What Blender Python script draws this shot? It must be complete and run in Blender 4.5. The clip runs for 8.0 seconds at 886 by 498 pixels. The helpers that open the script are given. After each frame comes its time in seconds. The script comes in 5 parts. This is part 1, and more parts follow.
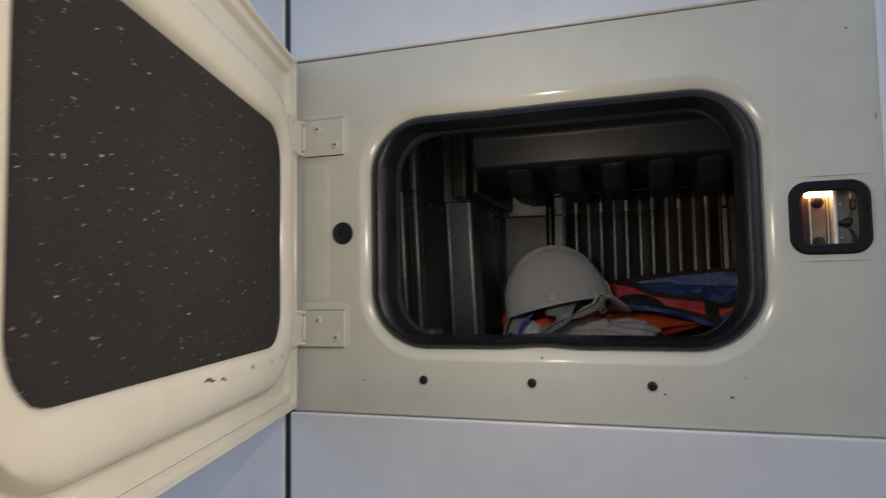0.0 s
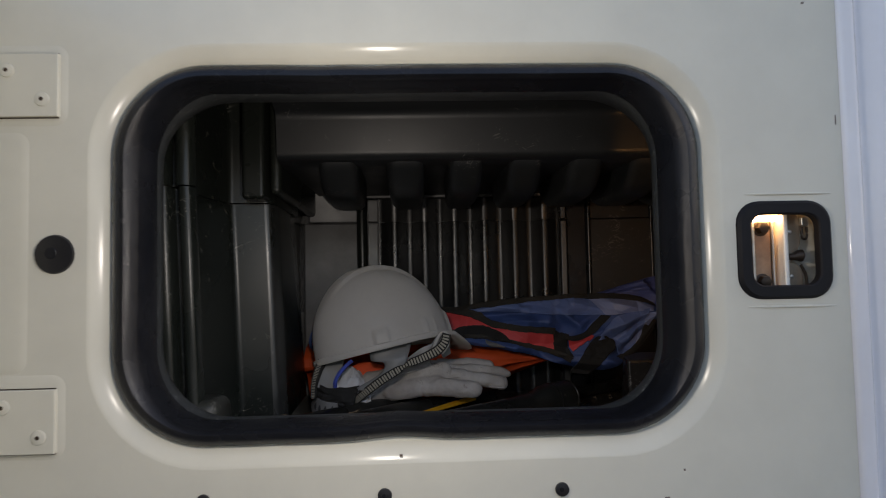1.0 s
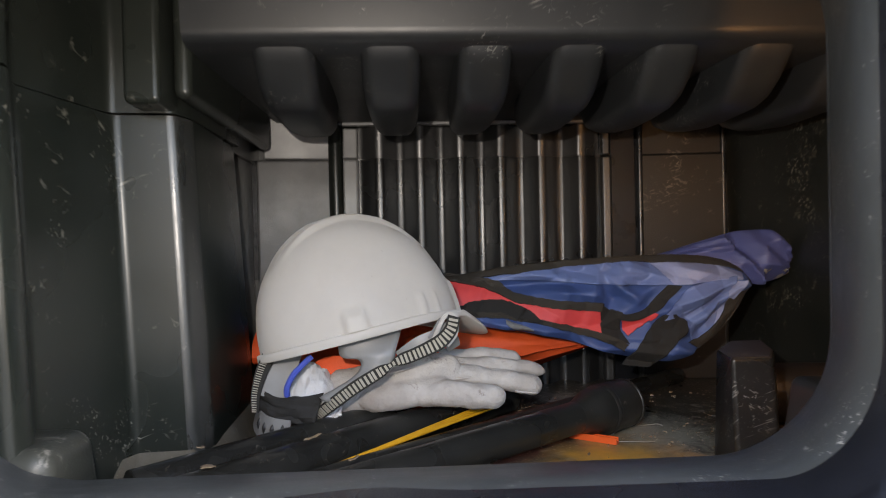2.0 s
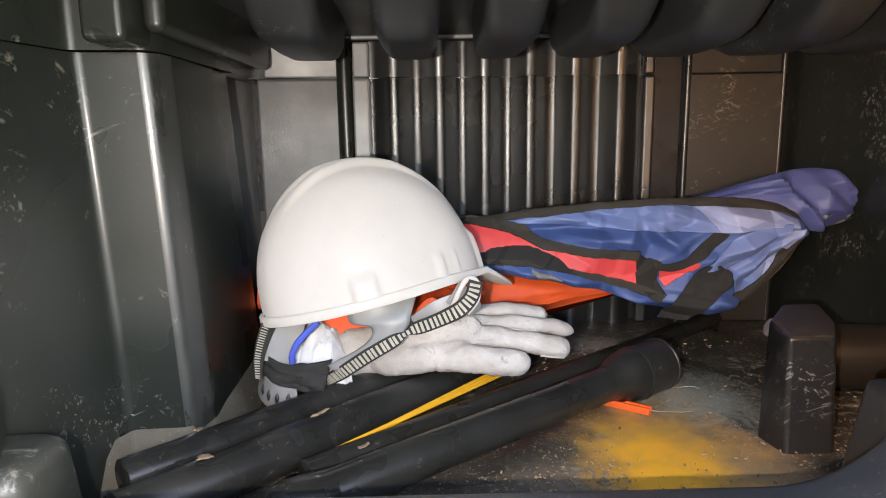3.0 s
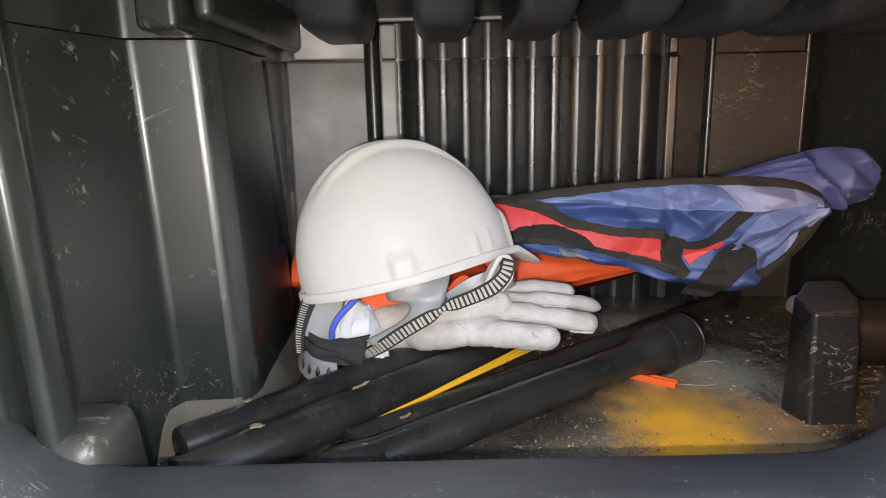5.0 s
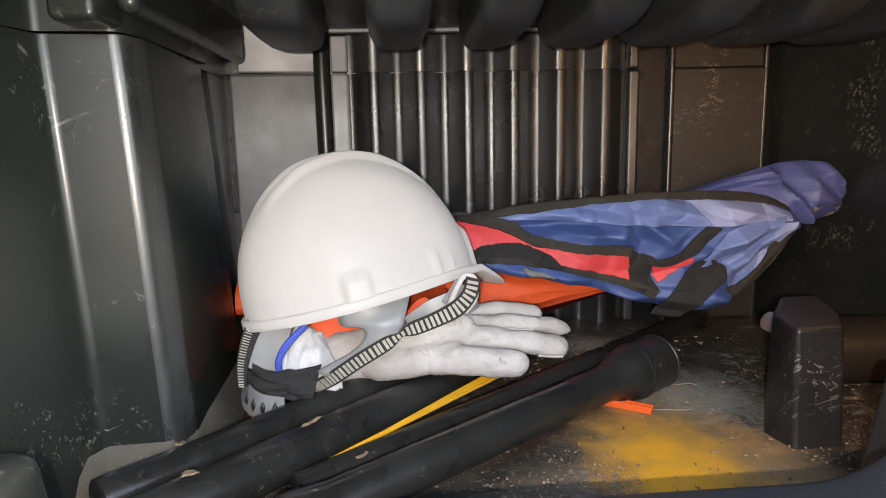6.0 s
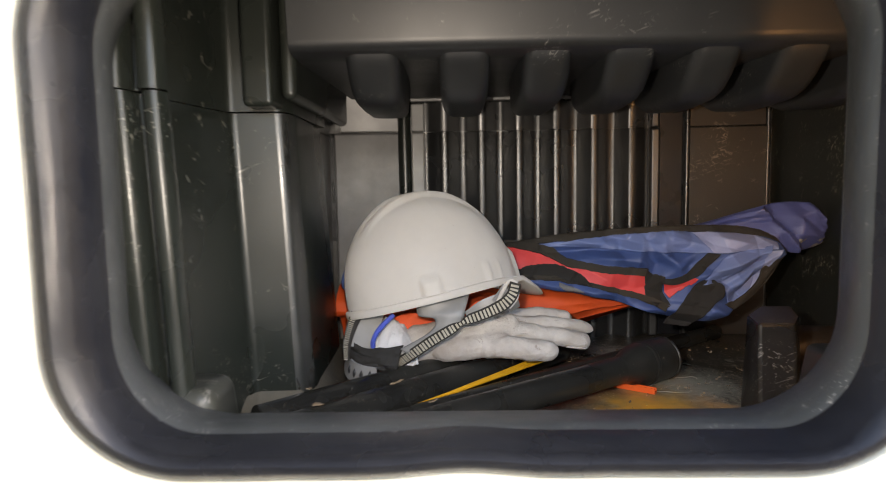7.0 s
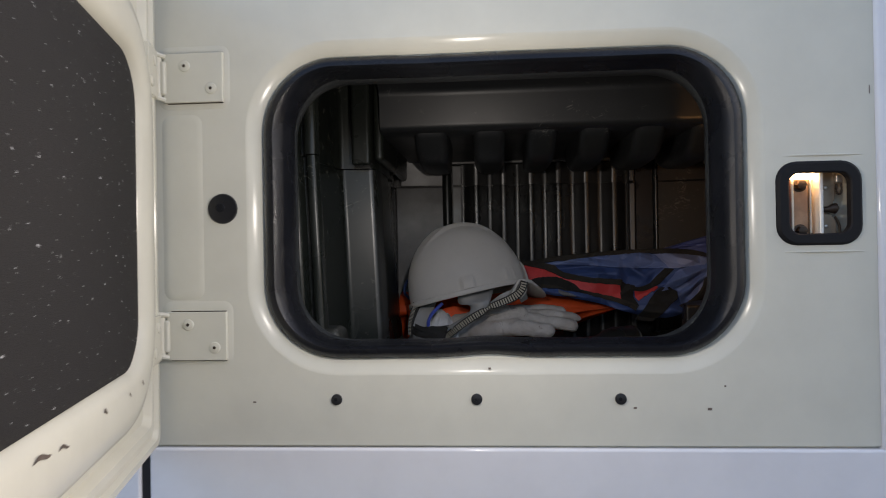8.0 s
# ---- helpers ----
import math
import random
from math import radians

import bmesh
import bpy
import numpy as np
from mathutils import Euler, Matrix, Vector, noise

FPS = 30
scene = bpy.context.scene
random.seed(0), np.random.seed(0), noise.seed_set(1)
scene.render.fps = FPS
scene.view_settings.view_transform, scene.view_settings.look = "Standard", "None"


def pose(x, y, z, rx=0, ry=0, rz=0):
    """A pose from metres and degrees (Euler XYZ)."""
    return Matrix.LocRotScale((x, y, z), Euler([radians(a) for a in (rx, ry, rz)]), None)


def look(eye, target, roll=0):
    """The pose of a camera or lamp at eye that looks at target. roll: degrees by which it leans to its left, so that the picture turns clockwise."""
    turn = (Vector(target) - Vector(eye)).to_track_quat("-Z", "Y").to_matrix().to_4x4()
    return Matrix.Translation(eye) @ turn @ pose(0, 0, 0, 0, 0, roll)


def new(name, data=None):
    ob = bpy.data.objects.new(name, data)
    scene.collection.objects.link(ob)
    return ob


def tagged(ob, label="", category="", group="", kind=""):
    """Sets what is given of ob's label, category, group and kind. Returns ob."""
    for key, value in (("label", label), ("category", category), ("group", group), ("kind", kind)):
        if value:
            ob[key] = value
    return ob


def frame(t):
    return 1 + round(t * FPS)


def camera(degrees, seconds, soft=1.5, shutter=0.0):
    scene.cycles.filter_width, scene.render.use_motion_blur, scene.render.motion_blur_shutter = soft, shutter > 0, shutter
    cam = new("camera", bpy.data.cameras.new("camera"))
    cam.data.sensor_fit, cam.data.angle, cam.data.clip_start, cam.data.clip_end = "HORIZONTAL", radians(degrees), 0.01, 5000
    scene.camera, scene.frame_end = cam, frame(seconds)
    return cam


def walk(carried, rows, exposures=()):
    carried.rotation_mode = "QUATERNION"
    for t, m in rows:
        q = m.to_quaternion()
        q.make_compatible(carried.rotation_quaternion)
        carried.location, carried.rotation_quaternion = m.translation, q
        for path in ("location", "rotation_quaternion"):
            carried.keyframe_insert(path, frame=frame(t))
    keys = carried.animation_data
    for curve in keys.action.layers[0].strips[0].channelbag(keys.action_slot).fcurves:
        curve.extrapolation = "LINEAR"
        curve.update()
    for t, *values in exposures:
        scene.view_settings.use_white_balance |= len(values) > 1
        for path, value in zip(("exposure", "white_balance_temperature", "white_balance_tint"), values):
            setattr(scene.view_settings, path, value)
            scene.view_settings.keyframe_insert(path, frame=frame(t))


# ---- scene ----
# ---- camera ----
cam = camera(68.0, 8.0, soft=1.0, shutter=0.25)
PATH = [
    (0, (0.007, 0.057, 1.441), (-0.61, 1.955, 1.57), -0.9),
    (0.5, (-0.072, 0.233, 1.502), (-0.308, 2.216, 1.615), -1.3),
    (1, (-0.147, 0.404, 1.506), (-0.059, 2.399, 1.61), -1.2),
    (1.2, (-0.153, 0.472, 1.501), (-0.037, 2.466, 1.611), -1.4),
    (2.3, (-0.136, 0.824, 1.509), (-0.06, 2.819, 1.386), -1.1),
    (2.5, (-0.133, 0.845, 1.528), (-0.08, 2.834, 1.327), -1.0),
    (3, (-0.14, 0.839, 1.566), (-0.102, 2.805, 1.204), -0.8),
    (3.5, (-0.158, 0.811, 1.582), (-0.13, 2.768, 1.17), -0.9),
    (4, (-0.169, 0.805, 1.583), (-0.149, 2.757, 1.146), -0.9),
    (5.5, (-0.162, 0.843, 1.561), (-0.157, 2.802, 1.158), -1.2),
    (6, (-0.167, 0.868, 1.551), (-0.019, 2.833, 1.21), -1.2),
    (6.5, (-0.171, 0.831, 1.545), (-0.016, 2.805, 1.259), -1.0),
    (6.8, (-0.179, 0.738, 1.552), (-0.13, 2.721, 1.302), -0.9),
    (7, (-0.168, 0.647, 1.546), (-0.211, 2.637, 1.351), -1.0),
    (7.1, (-0.161, 0.595, 1.531), (-0.235, 2.588, 1.386), -1.0),
    (7.5, (-0.147, 0.407, 1.512), (-0.273, 2.402, 1.446), -0.9),
    (8, (-0.164, 0.248, 1.482), (-0.298, 2.243, 1.492), -1.0),
]
# the lens's automatic exposure and white balance: seconds, stops, kelvin
STOPS = [(0, 0.90, 7600), (0.5, 1.0, 7450), (1.0, 1.17, 7150), (1.2, 1.22, 7150), (2.2, 3.82, 7300), (2.5, 4.13, 7350), (3.0, 4.21, 7350), (3.5, 4.12, 7350), (4.0, 4.07, 7300), (6.5, 4.06, 7300),
         (6.8, 3.92, 7450), (7.0, 3.46, 7850), (7.2, 2.44, 7400), (7.5, 1.67, 7000), (8, 1.34, 6980)]
walk(cam, [(t, look(eye, target, roll)) for t, eye, target, roll in PATH], [(t, stops, kelvin, 14) for t, stops, kelvin in STOPS])

# ---- light: dusk sky, the hand torch beside the lens, the amber courtesy lamp in the latch pocket ----
world = bpy.data.worlds.new("dusk")
scene.world = world
world.use_nodes = True
wn = world.node_tree.nodes
sky = wn.new("ShaderNodeTexSky")
sky.sky_type, sky.sun_disc = "NISHITA", False
sky.sun_elevation, sky.sun_rotation = radians(24), radians(60)
sky.dust_density, sky.air_density = 4.0, 0.8
world.node_tree.links.new(sky.outputs[0], wn["Background"].inputs[0])
wn["Background"].inputs[1].default_value = 0.17


def lamp(name, place, watts, colour, radius):
    data = bpy.data.lights.new(name, "POINT")
    data.energy, data.color, data.shadow_soft_size = watts, colour, radius
    ob = new(name, data)
    ob.location = place
    return ob


lamp("torch_light", (-0.188, 0.800, 1.556), 0.90, (1.0, 0.97, 0.93), 0.003)
lamp("courtesy_light", (0.226, 1.106, 1.5815), 0.10, (1.0, 0.5, 0.18), 0.008)

# ---- materials ----


def mat(name, colour, rough=0.5, metal=0.0, second=None, scale=40.0, amount=0.5, bump=0.0, bump_scale=200.0,
        specks=None, speck_scale=60.0, speck_cut=0.68, coat=0.0, stretch=(1, 1, 1), rough_vary=0.1, spec=0.5, coords="Object", crumple=0.0, crease=0.5, warp_specks=0.3, scratch=None, scratch_scale=60.0, scratch_cut=0.64):
    """A worn surface: two-scale colour variation, stains or specks, uneven gloss and fine relief."""
    m = bpy.data.materials.new(name)
    m.use_nodes = True
    nt = m.node_tree
    n, link = nt.nodes, nt.links.new
    b = n["Principled BSDF"]
    b.inputs["Metallic"].default_value = metal
    b.inputs["Coat Weight"].default_value = coat
    b.inputs["Coat Roughness"].default_value = 0.06
    b.inputs["Specular IOR Level"].default_value = spec
    tc = n.new("ShaderNodeTexCoord")
    mp = n.new("ShaderNodeMapping")
    mp.inputs["Scale"].default_value = stretch
    link(tc.outputs[coords], mp.inputs[0])

    def noise_tex(s, detail=6.0, rough_=0.6, distort=0.0):
        t = n.new("ShaderNodeTexNoise")
        t.inputs["Scale"].default_value, t.inputs["Detail"].default_value = s, detail
        t.inputs["Roughness"].default_value, t.inputs["Distortion"].default_value = rough_, distort
        link(mp.outputs[0], t.inputs["Vector"])
        return t

    def ramp(src, a, b_):
        r = n.new("ShaderNodeMapRange")
        r.inputs["From Min"].default_value, r.inputs["From Max"].default_value = a, b_
        link(src, r.inputs["Value"])
        return r.outputs[0]

    def mix(fac, a, b_, factor=1.0):
        x = n.new("ShaderNodeMix")
        x.data_type = "RGBA"
        mul = n.new("ShaderNodeMath")
        mul.operation = "MULTIPLY"
        mul.inputs[1].default_value = factor
        link(fac, mul.inputs[0])
        link(mul.outputs[0], x.inputs[0])
        for sock, v in ((x.inputs[6], a), (x.inputs[7], b_)):
            if isinstance(v, tuple):
                sock.default_value = (*v, 1)
            else:
                link(v, sock)
        return x.outputs[2]

    big = noise_tex(scale * 0.2, 3.0)
    fine = noise_tex(scale, 8.0)
    second = second or tuple(c * 0.8 for c in colour)
    col = mix(ramp(big.outputs[0], 0.35, 0.7), colour, second, amount)
    col = mix(ramp(fine.outputs[0], 0.4, 0.75), col, tuple(c * 0.75 for c in second), amount * 0.6)
    if specks:
        sp = noise_tex(speck_scale, 5.0, 0.7, warp_specks)
        col = mix(ramp(sp.outputs[0], speck_cut, speck_cut + 0.1), col, specks)
    if scratch:
        patch = ramp(noise_tex(13.0, 3.0).outputs[0], 0.56, 0.66)
        for turn in ((0.5, 0.9, 0.3), (-0.7, -0.5, 1.1), (0.2, 1.9, -0.4)):
            tm, sm = n.new("ShaderNodeMapping"), n.new("ShaderNodeMapping")
            tm.inputs["Rotation"].default_value, sm.inputs["Scale"].default_value = turn, (1.0, 1.0, 0.09)
            link(tc.outputs[coords], tm.inputs[0])
            link(tm.outputs[0], sm.inputs[0])
            st = n.new("ShaderNodeTexNoise")
            st.inputs["Scale"].default_value, st.inputs["Detail"].default_value, st.inputs["Distortion"].default_value = scratch_scale, 2.0, 0.25
            link(sm.outputs[0], st.inputs["Vector"])
            line = n.new("ShaderNodeMath")
            line.operation = "MULTIPLY"
            link(ramp(st.outputs[0], scratch_cut, scratch_cut + 0.06), line.inputs[0])
            link(patch, line.inputs[1])
            col = mix(line.outputs[0], col, scratch, 0.75)
    link(col, b.inputs["Base Color"])
    rr = n.new("ShaderNodeMapRange")
    rr.inputs["From Min"].default_value, rr.inputs["From Max"].default_value = 0.3, 0.7
    rr.inputs["To Min"].default_value, rr.inputs["To Max"].default_value = max(0.03, rough - rough_vary), min(1, rough + rough_vary)
    link(big.outputs[0], rr.inputs["Value"])
    link(rr.outputs[0], b.inputs["Roughness"])
    if bump:
        bt = noise_tex(bump_scale, 3.0)
        bp = n.new("ShaderNodeBump")
        bp.inputs["Strength"].default_value, bp.inputs["Distance"].default_value = bump, 0.002
        link(bt.outputs[0], bp.inputs["Height"])
        link(bp.outputs[0], b.inputs["Normal"])
    if crumple:
        vo = n.new("ShaderNodeTexVoronoi")
        vo.feature = "F1"
        vo.inputs["Scale"].default_value = crumple
        warp = n.new("ShaderNodeMix")
        warp.data_type = "VECTOR"
        warp.inputs[0].default_value = 0.04
        link(mp.outputs[0], warp.inputs[4])
        link(noise_tex(crumple * 0.6, 3.0).outputs["Color"], warp.inputs[5])
        link(warp.outputs[1], vo.inputs["Vector"])
        cp = n.new("ShaderNodeBump")
        cp.inputs["Strength"].default_value, cp.inputs["Distance"].default_value = crease, 0.006
        link(vo.outputs["Distance"], cp.inputs["Height"])
        if bump:
            link(bp.outputs[0], cp.inputs["Normal"])
        link(cp.outputs[0], b.inputs["Normal"])
    return m


CREAM = mat("cream_paint", (0.68, 0.66, 0.56), 0.20, second=(0.64, 0.62, 0.53), scale=14, amount=0.4, bump=0.015, bump_scale=90, rough_vary=0.03, spec=0.27,
            specks=(0.45, 0.42, 0.35), speck_scale=60, speck_cut=0.74)
WHITE = mat("white_paint", (0.82, 0.815, 0.83), 0.11, second=(0.79, 0.785, 0.80), scale=14, amount=0.4, bump=0.015, bump_scale=90, rough_vary=0.03, spec=0.45)
PLASTIC = mat("black_moulded_plastic", (0.0114, 0.0147, 0.0126), 0.28, spec=0.50, second=(0.024, 0.027, 0.0225), scale=26, amount=0.9, bump=0.03, bump_scale=900,
              specks=(0.13, 0.127, 0.105), speck_scale=44, speck_cut=0.632, warp_specks=1.0, rough_vary=0.08, scratch=(0.20, 0.195, 0.165), scratch_scale=230, scratch_cut=0.650)
SCRATCHED = mat("scratched_black_plastic", (0.0125, 0.0160, 0.0142), 0.38, spec=0.75, second=(0.025, 0.027, 0.023), scale=26, amount=0.9, bump=0.05, bump_scale=900,
                specks=(0.12, 0.112, 0.092), speck_scale=30, speck_cut=0.605, warp_specks=1.6, rough_vary=0.1, scratch=(0.22, 0.21, 0.175), scratch_scale=190, scratch_cut=0.615)
BLOCK = mat("dusty_scuffed_plastic", (0.020, 0.0225, 0.0195), 0.46, second=(0.066, 0.067, 0.055), scale=22, amount=1.0, bump=0.1, bump_scale=500, specks=(0.20, 0.19, 0.165), speck_scale=34, speck_cut=0.57, warp_specks=1.4, rough_vary=0.12,
            scratch=(0.24, 0.23, 0.20), scratch_scale=200, scratch_cut=0.61)
POST = mat("dusty_post_plastic", (0.0135, 0.0142, 0.0148), 0.31, spec=0.6, second=(0.024, 0.0235, 0.0225), scale=30, amount=0.9, bump=0.05, bump_scale=900, specks=(0.16, 0.14, 0.12), speck_scale=90, speck_cut=0.65, scratch=(0.22, 0.22, 0.21), scratch_scale=330, scratch_cut=0.64)
HOOD = mat("dark_hood_plastic", (0.0185, 0.0205, 0.0225), 0.42, second=(0.028, 0.030, 0.031), scale=22, amount=0.9, bump=0.04, bump_scale=900, specks=(0.10, 0.10, 0.088), speck_scale=50, speck_cut=0.66, warp_specks=1.0,
           scratch=(0.22, 0.215, 0.20), scratch_scale=320, scratch_cut=0.65)
COLLAR = mat("black_collar_plastic", (0.035, 0.0390, 0.0405), 0.42, second=(0.046, 0.051, 0.053), scale=60, amount=0.7, bump=0.15, bump_scale=1200, specks=(0.26, 0.26, 0.25), speck_scale=170, speck_cut=0.63, warp_specks=0.0,
             scratch=(0.26, 0.26, 0.25), scratch_scale=400, scratch_cut=0.66)
REAR = mat("grey_moulded_plastic", (0.0175, 0.0182, 0.0190), 0.31, spec=1.0, second=(0.031, 0.0305, 0.030), scale=36, amount=0.7, bump=0.12, bump_scale=900,
           specks=(0.14, 0.13, 0.12), speck_scale=30, speck_cut=0.650, rough_vary=0.1)
RUBBER = mat("black_rubber", (0.0085, 0.0095, 0.0125), 0.26, spec=0.36, second=(0.018, 0.019, 0.022), scale=60, amount=0.5, bump=0.2, bump_scale=1500)
DUST = mat("dusty_plastic", (0.060, 0.056, 0.045), 0.8, second=(0.135, 0.122, 0.092), scale=60, amount=0.8, bump=0.5, bump_scale=700, specks=(0.34, 0.30, 0.23), speck_scale=160, speck_cut=0.61)
FOAM = mat("black_foam_felt", (0.0205, 0.0193, 0.0190), 0.9, spec=0.3, second=(0.029, 0.027, 0.0265), scale=16, amount=0.8, bump=0.4, bump_scale=700,
           specks=(0.85, 0.85, 0.88), speck_scale=150, speck_cut=0.644, stretch=(1, 0.55, 1.4), warp_specks=0.0)
SHELL = mat("white_shell_plastic", (0.508, 0.484, 0.450), 0.34, second=(0.484, 0.460, 0.427), scale=22, amount=0.45,
            specks=(0.30, 0.25, 0.21), speck_scale=95, speck_cut=0.682, rough_vary=0.05, spec=0.15, warp_specks=0.0)
SHELL.node_tree.nodes["Principled BSDF"].inputs["Diffuse Roughness"].default_value = 0.5
GREYBAND = mat("grey_band_plastic", (0.235, 0.235, 0.232), 0.45, scale=60, amount=0.4)
BLACKWEB = mat("black_webbing", (0.014, 0.0135, 0.013), 0.8, second=(0.03, 0.028, 0.024), scale=120, amount=0.7, bump=0.5, bump_scale=1400)
PALEWEB = mat("pale_webbing", (0.42, 0.39, 0.32), 0.85, scale=120, amount=0.5, bump=0.4, bump_scale=1200)
LEATHER = mat("pale_glove_leather", (0.60, 0.565, 0.525), 0.72, second=(0.38, 0.335, 0.30), scale=60, amount=0.85, bump=0.4, bump_scale=420, crumple=42, crease=0.22,
              specks=(0.22, 0.18, 0.16), speck_scale=44, speck_cut=0.610)
COTTON = mat("white_cotton", (0.7, 0.7, 0.71), 0.9, second=(0.58, 0.56, 0.55), scale=70, amount=0.5, bump=0.5, bump_scale=900)
BLUETRIM = mat("blue_trim", (0.06, 0.1, 0.5), 0.7, scale=60)
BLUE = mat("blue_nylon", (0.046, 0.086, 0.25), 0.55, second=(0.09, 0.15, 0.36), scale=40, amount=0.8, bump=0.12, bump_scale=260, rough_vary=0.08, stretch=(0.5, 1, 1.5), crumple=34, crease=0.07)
# PALEBLUE and SKYBLUE are lit tones of the blue nylon, for its folds.
PALEBLUE = mat("pale_lit_blue_nylon", (0.27, 0.32, 0.53), 0.46, second=(0.34, 0.37, 0.58), scale=44, amount=0.8, bump=0.12, bump_scale=260, rough_vary=0.08, stretch=(0.5, 1, 1.5), crumple=30, crease=0.07)
VIOLET = mat("faded_violet_nylon", (0.078, 0.096, 0.27), 0.55, second=(0.115, 0.135, 0.33), scale=36, amount=0.8, bump=0.10, bump_scale=260, crumple=24, crease=0.07)
SKYBLUE = mat("lit_blue_nylon", (0.13, 0.195, 0.42), 0.50, second=(0.19, 0.25, 0.50), scale=40, amount=0.8, bump=0.10, bump_scale=260, rough_vary=0.08, stretch=(0.5, 1, 1.5), crumple=30, crease=0.07)
BINDING = mat("worn_dark_binding", (0.028, 0.024, 0.019), 0.8, second=(0.055, 0.046, 0.035), scale=110, amount=0.8, bump=0.5, bump_scale=1100, specks=(0.16, 0.14, 0.11), speck_scale=160, speck_cut=0.68)
RED = mat("red_nylon", (0.80, 0.08, 0.08), 0.5, second=(0.62, 0.045, 0.05), scale=40, amount=0.5, bump=0.1, bump_scale=400, crumple=22, crease=0.4)
ORANGE = mat("orange_vest_fabric", (0.93, 0.125, 0.025), 0.6, second=(0.75, 0.06, 0.015), scale=30, amount=0.5, bump=0.2, bump_scale=500, crumple=18, crease=0.5)
ORANGEPLASTIC = mat("orange_plastic", (0.85, 0.13, 0.03), 0.4, scale=50)
TUBE = mat("scuffed_black_tube", (0.0125, 0.0128, 0.0122), 0.31, spec=0.50, second=(0.032, 0.032, 0.028), scale=40, amount=0.8, bump=0.05, bump_scale=500,
           specks=(0.15, 0.13, 0.105), speck_scale=115, speck_cut=0.628, rough_vary=0.14, warp_specks=0.5)
YELLOW = mat("yellow_plastic", (0.75, 0.38, 0.02), 0.45, second=(0.55, 0.26, 0.015), scale=60)
STEEL = mat("zinc_steel", (0.72, 0.70, 0.66), 0.34, metal=0.8, second=(0.45, 0.4, 0.33), scale=80, amount=0.7)
BRASSY = mat("stained_zinc_plate", (0.50, 0.33, 0.21), 0.42, metal=0.2, second=(0.26, 0.16, 0.10), scale=90, amount=0.9)
# Steel bar drawn near-white, barely metallic: its reflection is in the base colour.
ZINC = mat("bright_zinc_bar", (0.80, 0.79, 0.75), 0.35, metal=0.15, second=(0.66, 0.63, 0.57), scale=80, amount=0.6)
BOLT = mat("dark_bolt_steel", (0.07, 0.052, 0.04), 0.45, metal=0.8, scale=90)
BEZEL = mat("matt_black_rubber", (0.010, 0.010, 0.0115), 0.6, spec=0.22, scale=60)
TAN = mat("stained_tan_steel", (0.33, 0.27, 0.20), 0.42, metal=0.25, second=(0.17, 0.12, 0.08), scale=70, amount=0.8)
RUST = mat("red_brown_strip", (0.10, 0.028, 0.015), 0.5, scale=70)
# Grey rear plastic, its tone raised to carry the torch's reflection too.
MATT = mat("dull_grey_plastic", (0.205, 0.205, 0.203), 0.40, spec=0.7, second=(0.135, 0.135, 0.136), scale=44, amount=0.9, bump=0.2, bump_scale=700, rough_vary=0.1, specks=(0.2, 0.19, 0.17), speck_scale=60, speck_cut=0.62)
# The same plastic paler still, with its torch reflection put into the base colour.
PALE = mat("pale_sheen_plastic", (0.34, 0.34, 0.335), 0.36, spec=0.8, second=(0.25, 0.25, 0.25), scale=44, amount=0.8, bump=0.08, bump_scale=700)
# REAR plastic in a lighter grey, for the highlights on the rib heads.
HEAD = mat("lit_grey_rib_head", (0.05, 0.05, 0.05), 0.34, second=(0.025, 0.025, 0.025), scale=50, amount=0.8, spec=1.0)
BROWN = mat("brownish_dull_plastic", (0.027, 0.0232, 0.0205), 0.40, second=(0.042, 0.036, 0.030), scale=24, amount=0.9, bump=0.2, bump_scale=700, specks=(0.17, 0.15, 0.12), speck_scale=30, speck_cut=0.645, rough_vary=0.1, warp_specks=1.2,
            scratch=(0.24, 0.21, 0.17), scratch_scale=280, scratch_cut=0.615)
WORN = mat("worn_plastic_edge", (0.022, 0.024, 0.023), 0.33, spec=0.9, second=(0.046, 0.046, 0.042), scale=120, amount=0.9, bump=0.07, bump_scale=500, stretch=(1, 1, 0.5), specks=(0.17, 0.165, 0.145), speck_scale=130, speck_cut=0.63)
CHIP = mat("rusty_bare_chip", (0.17, 0.13, 0.10), 0.7, second=(0.08, 0.06, 0.05), scale=200, amount=0.9)
BLACK = mat("black_cap_plastic", (0.012, 0.012, 0.014), 0.45, scale=60)
CRUMB = mat("pale_crumbs", (0.36, 0.26, 0.16), 0.8, second=(0.13, 0.09, 0.06), scale=200, amount=1.0)
ASPHALT = mat("asphalt", (0.05, 0.05, 0.052), 0.9, second=(0.07, 0.068, 0.065), scale=30, amount=0.7, bump=0.6, bump_scale=120)

# The floor of the locker: dusty black plastic with a spill of yellow powder.
FLOOR = mat("dusty_floor_plastic", (0.011, 0.0105, 0.0092), 0.36, second=(0.062, 0.054, 0.042), scale=40, amount=1.0, bump=0.18, bump_scale=900,
            specks=(0.62, 0.53, 0.40), speck_scale=260, speck_cut=0.595, warp_specks=0.0, rough_vary=0.15, scratch=(0.34, 0.32, 0.28), scratch_scale=110, scratch_cut=0.585)


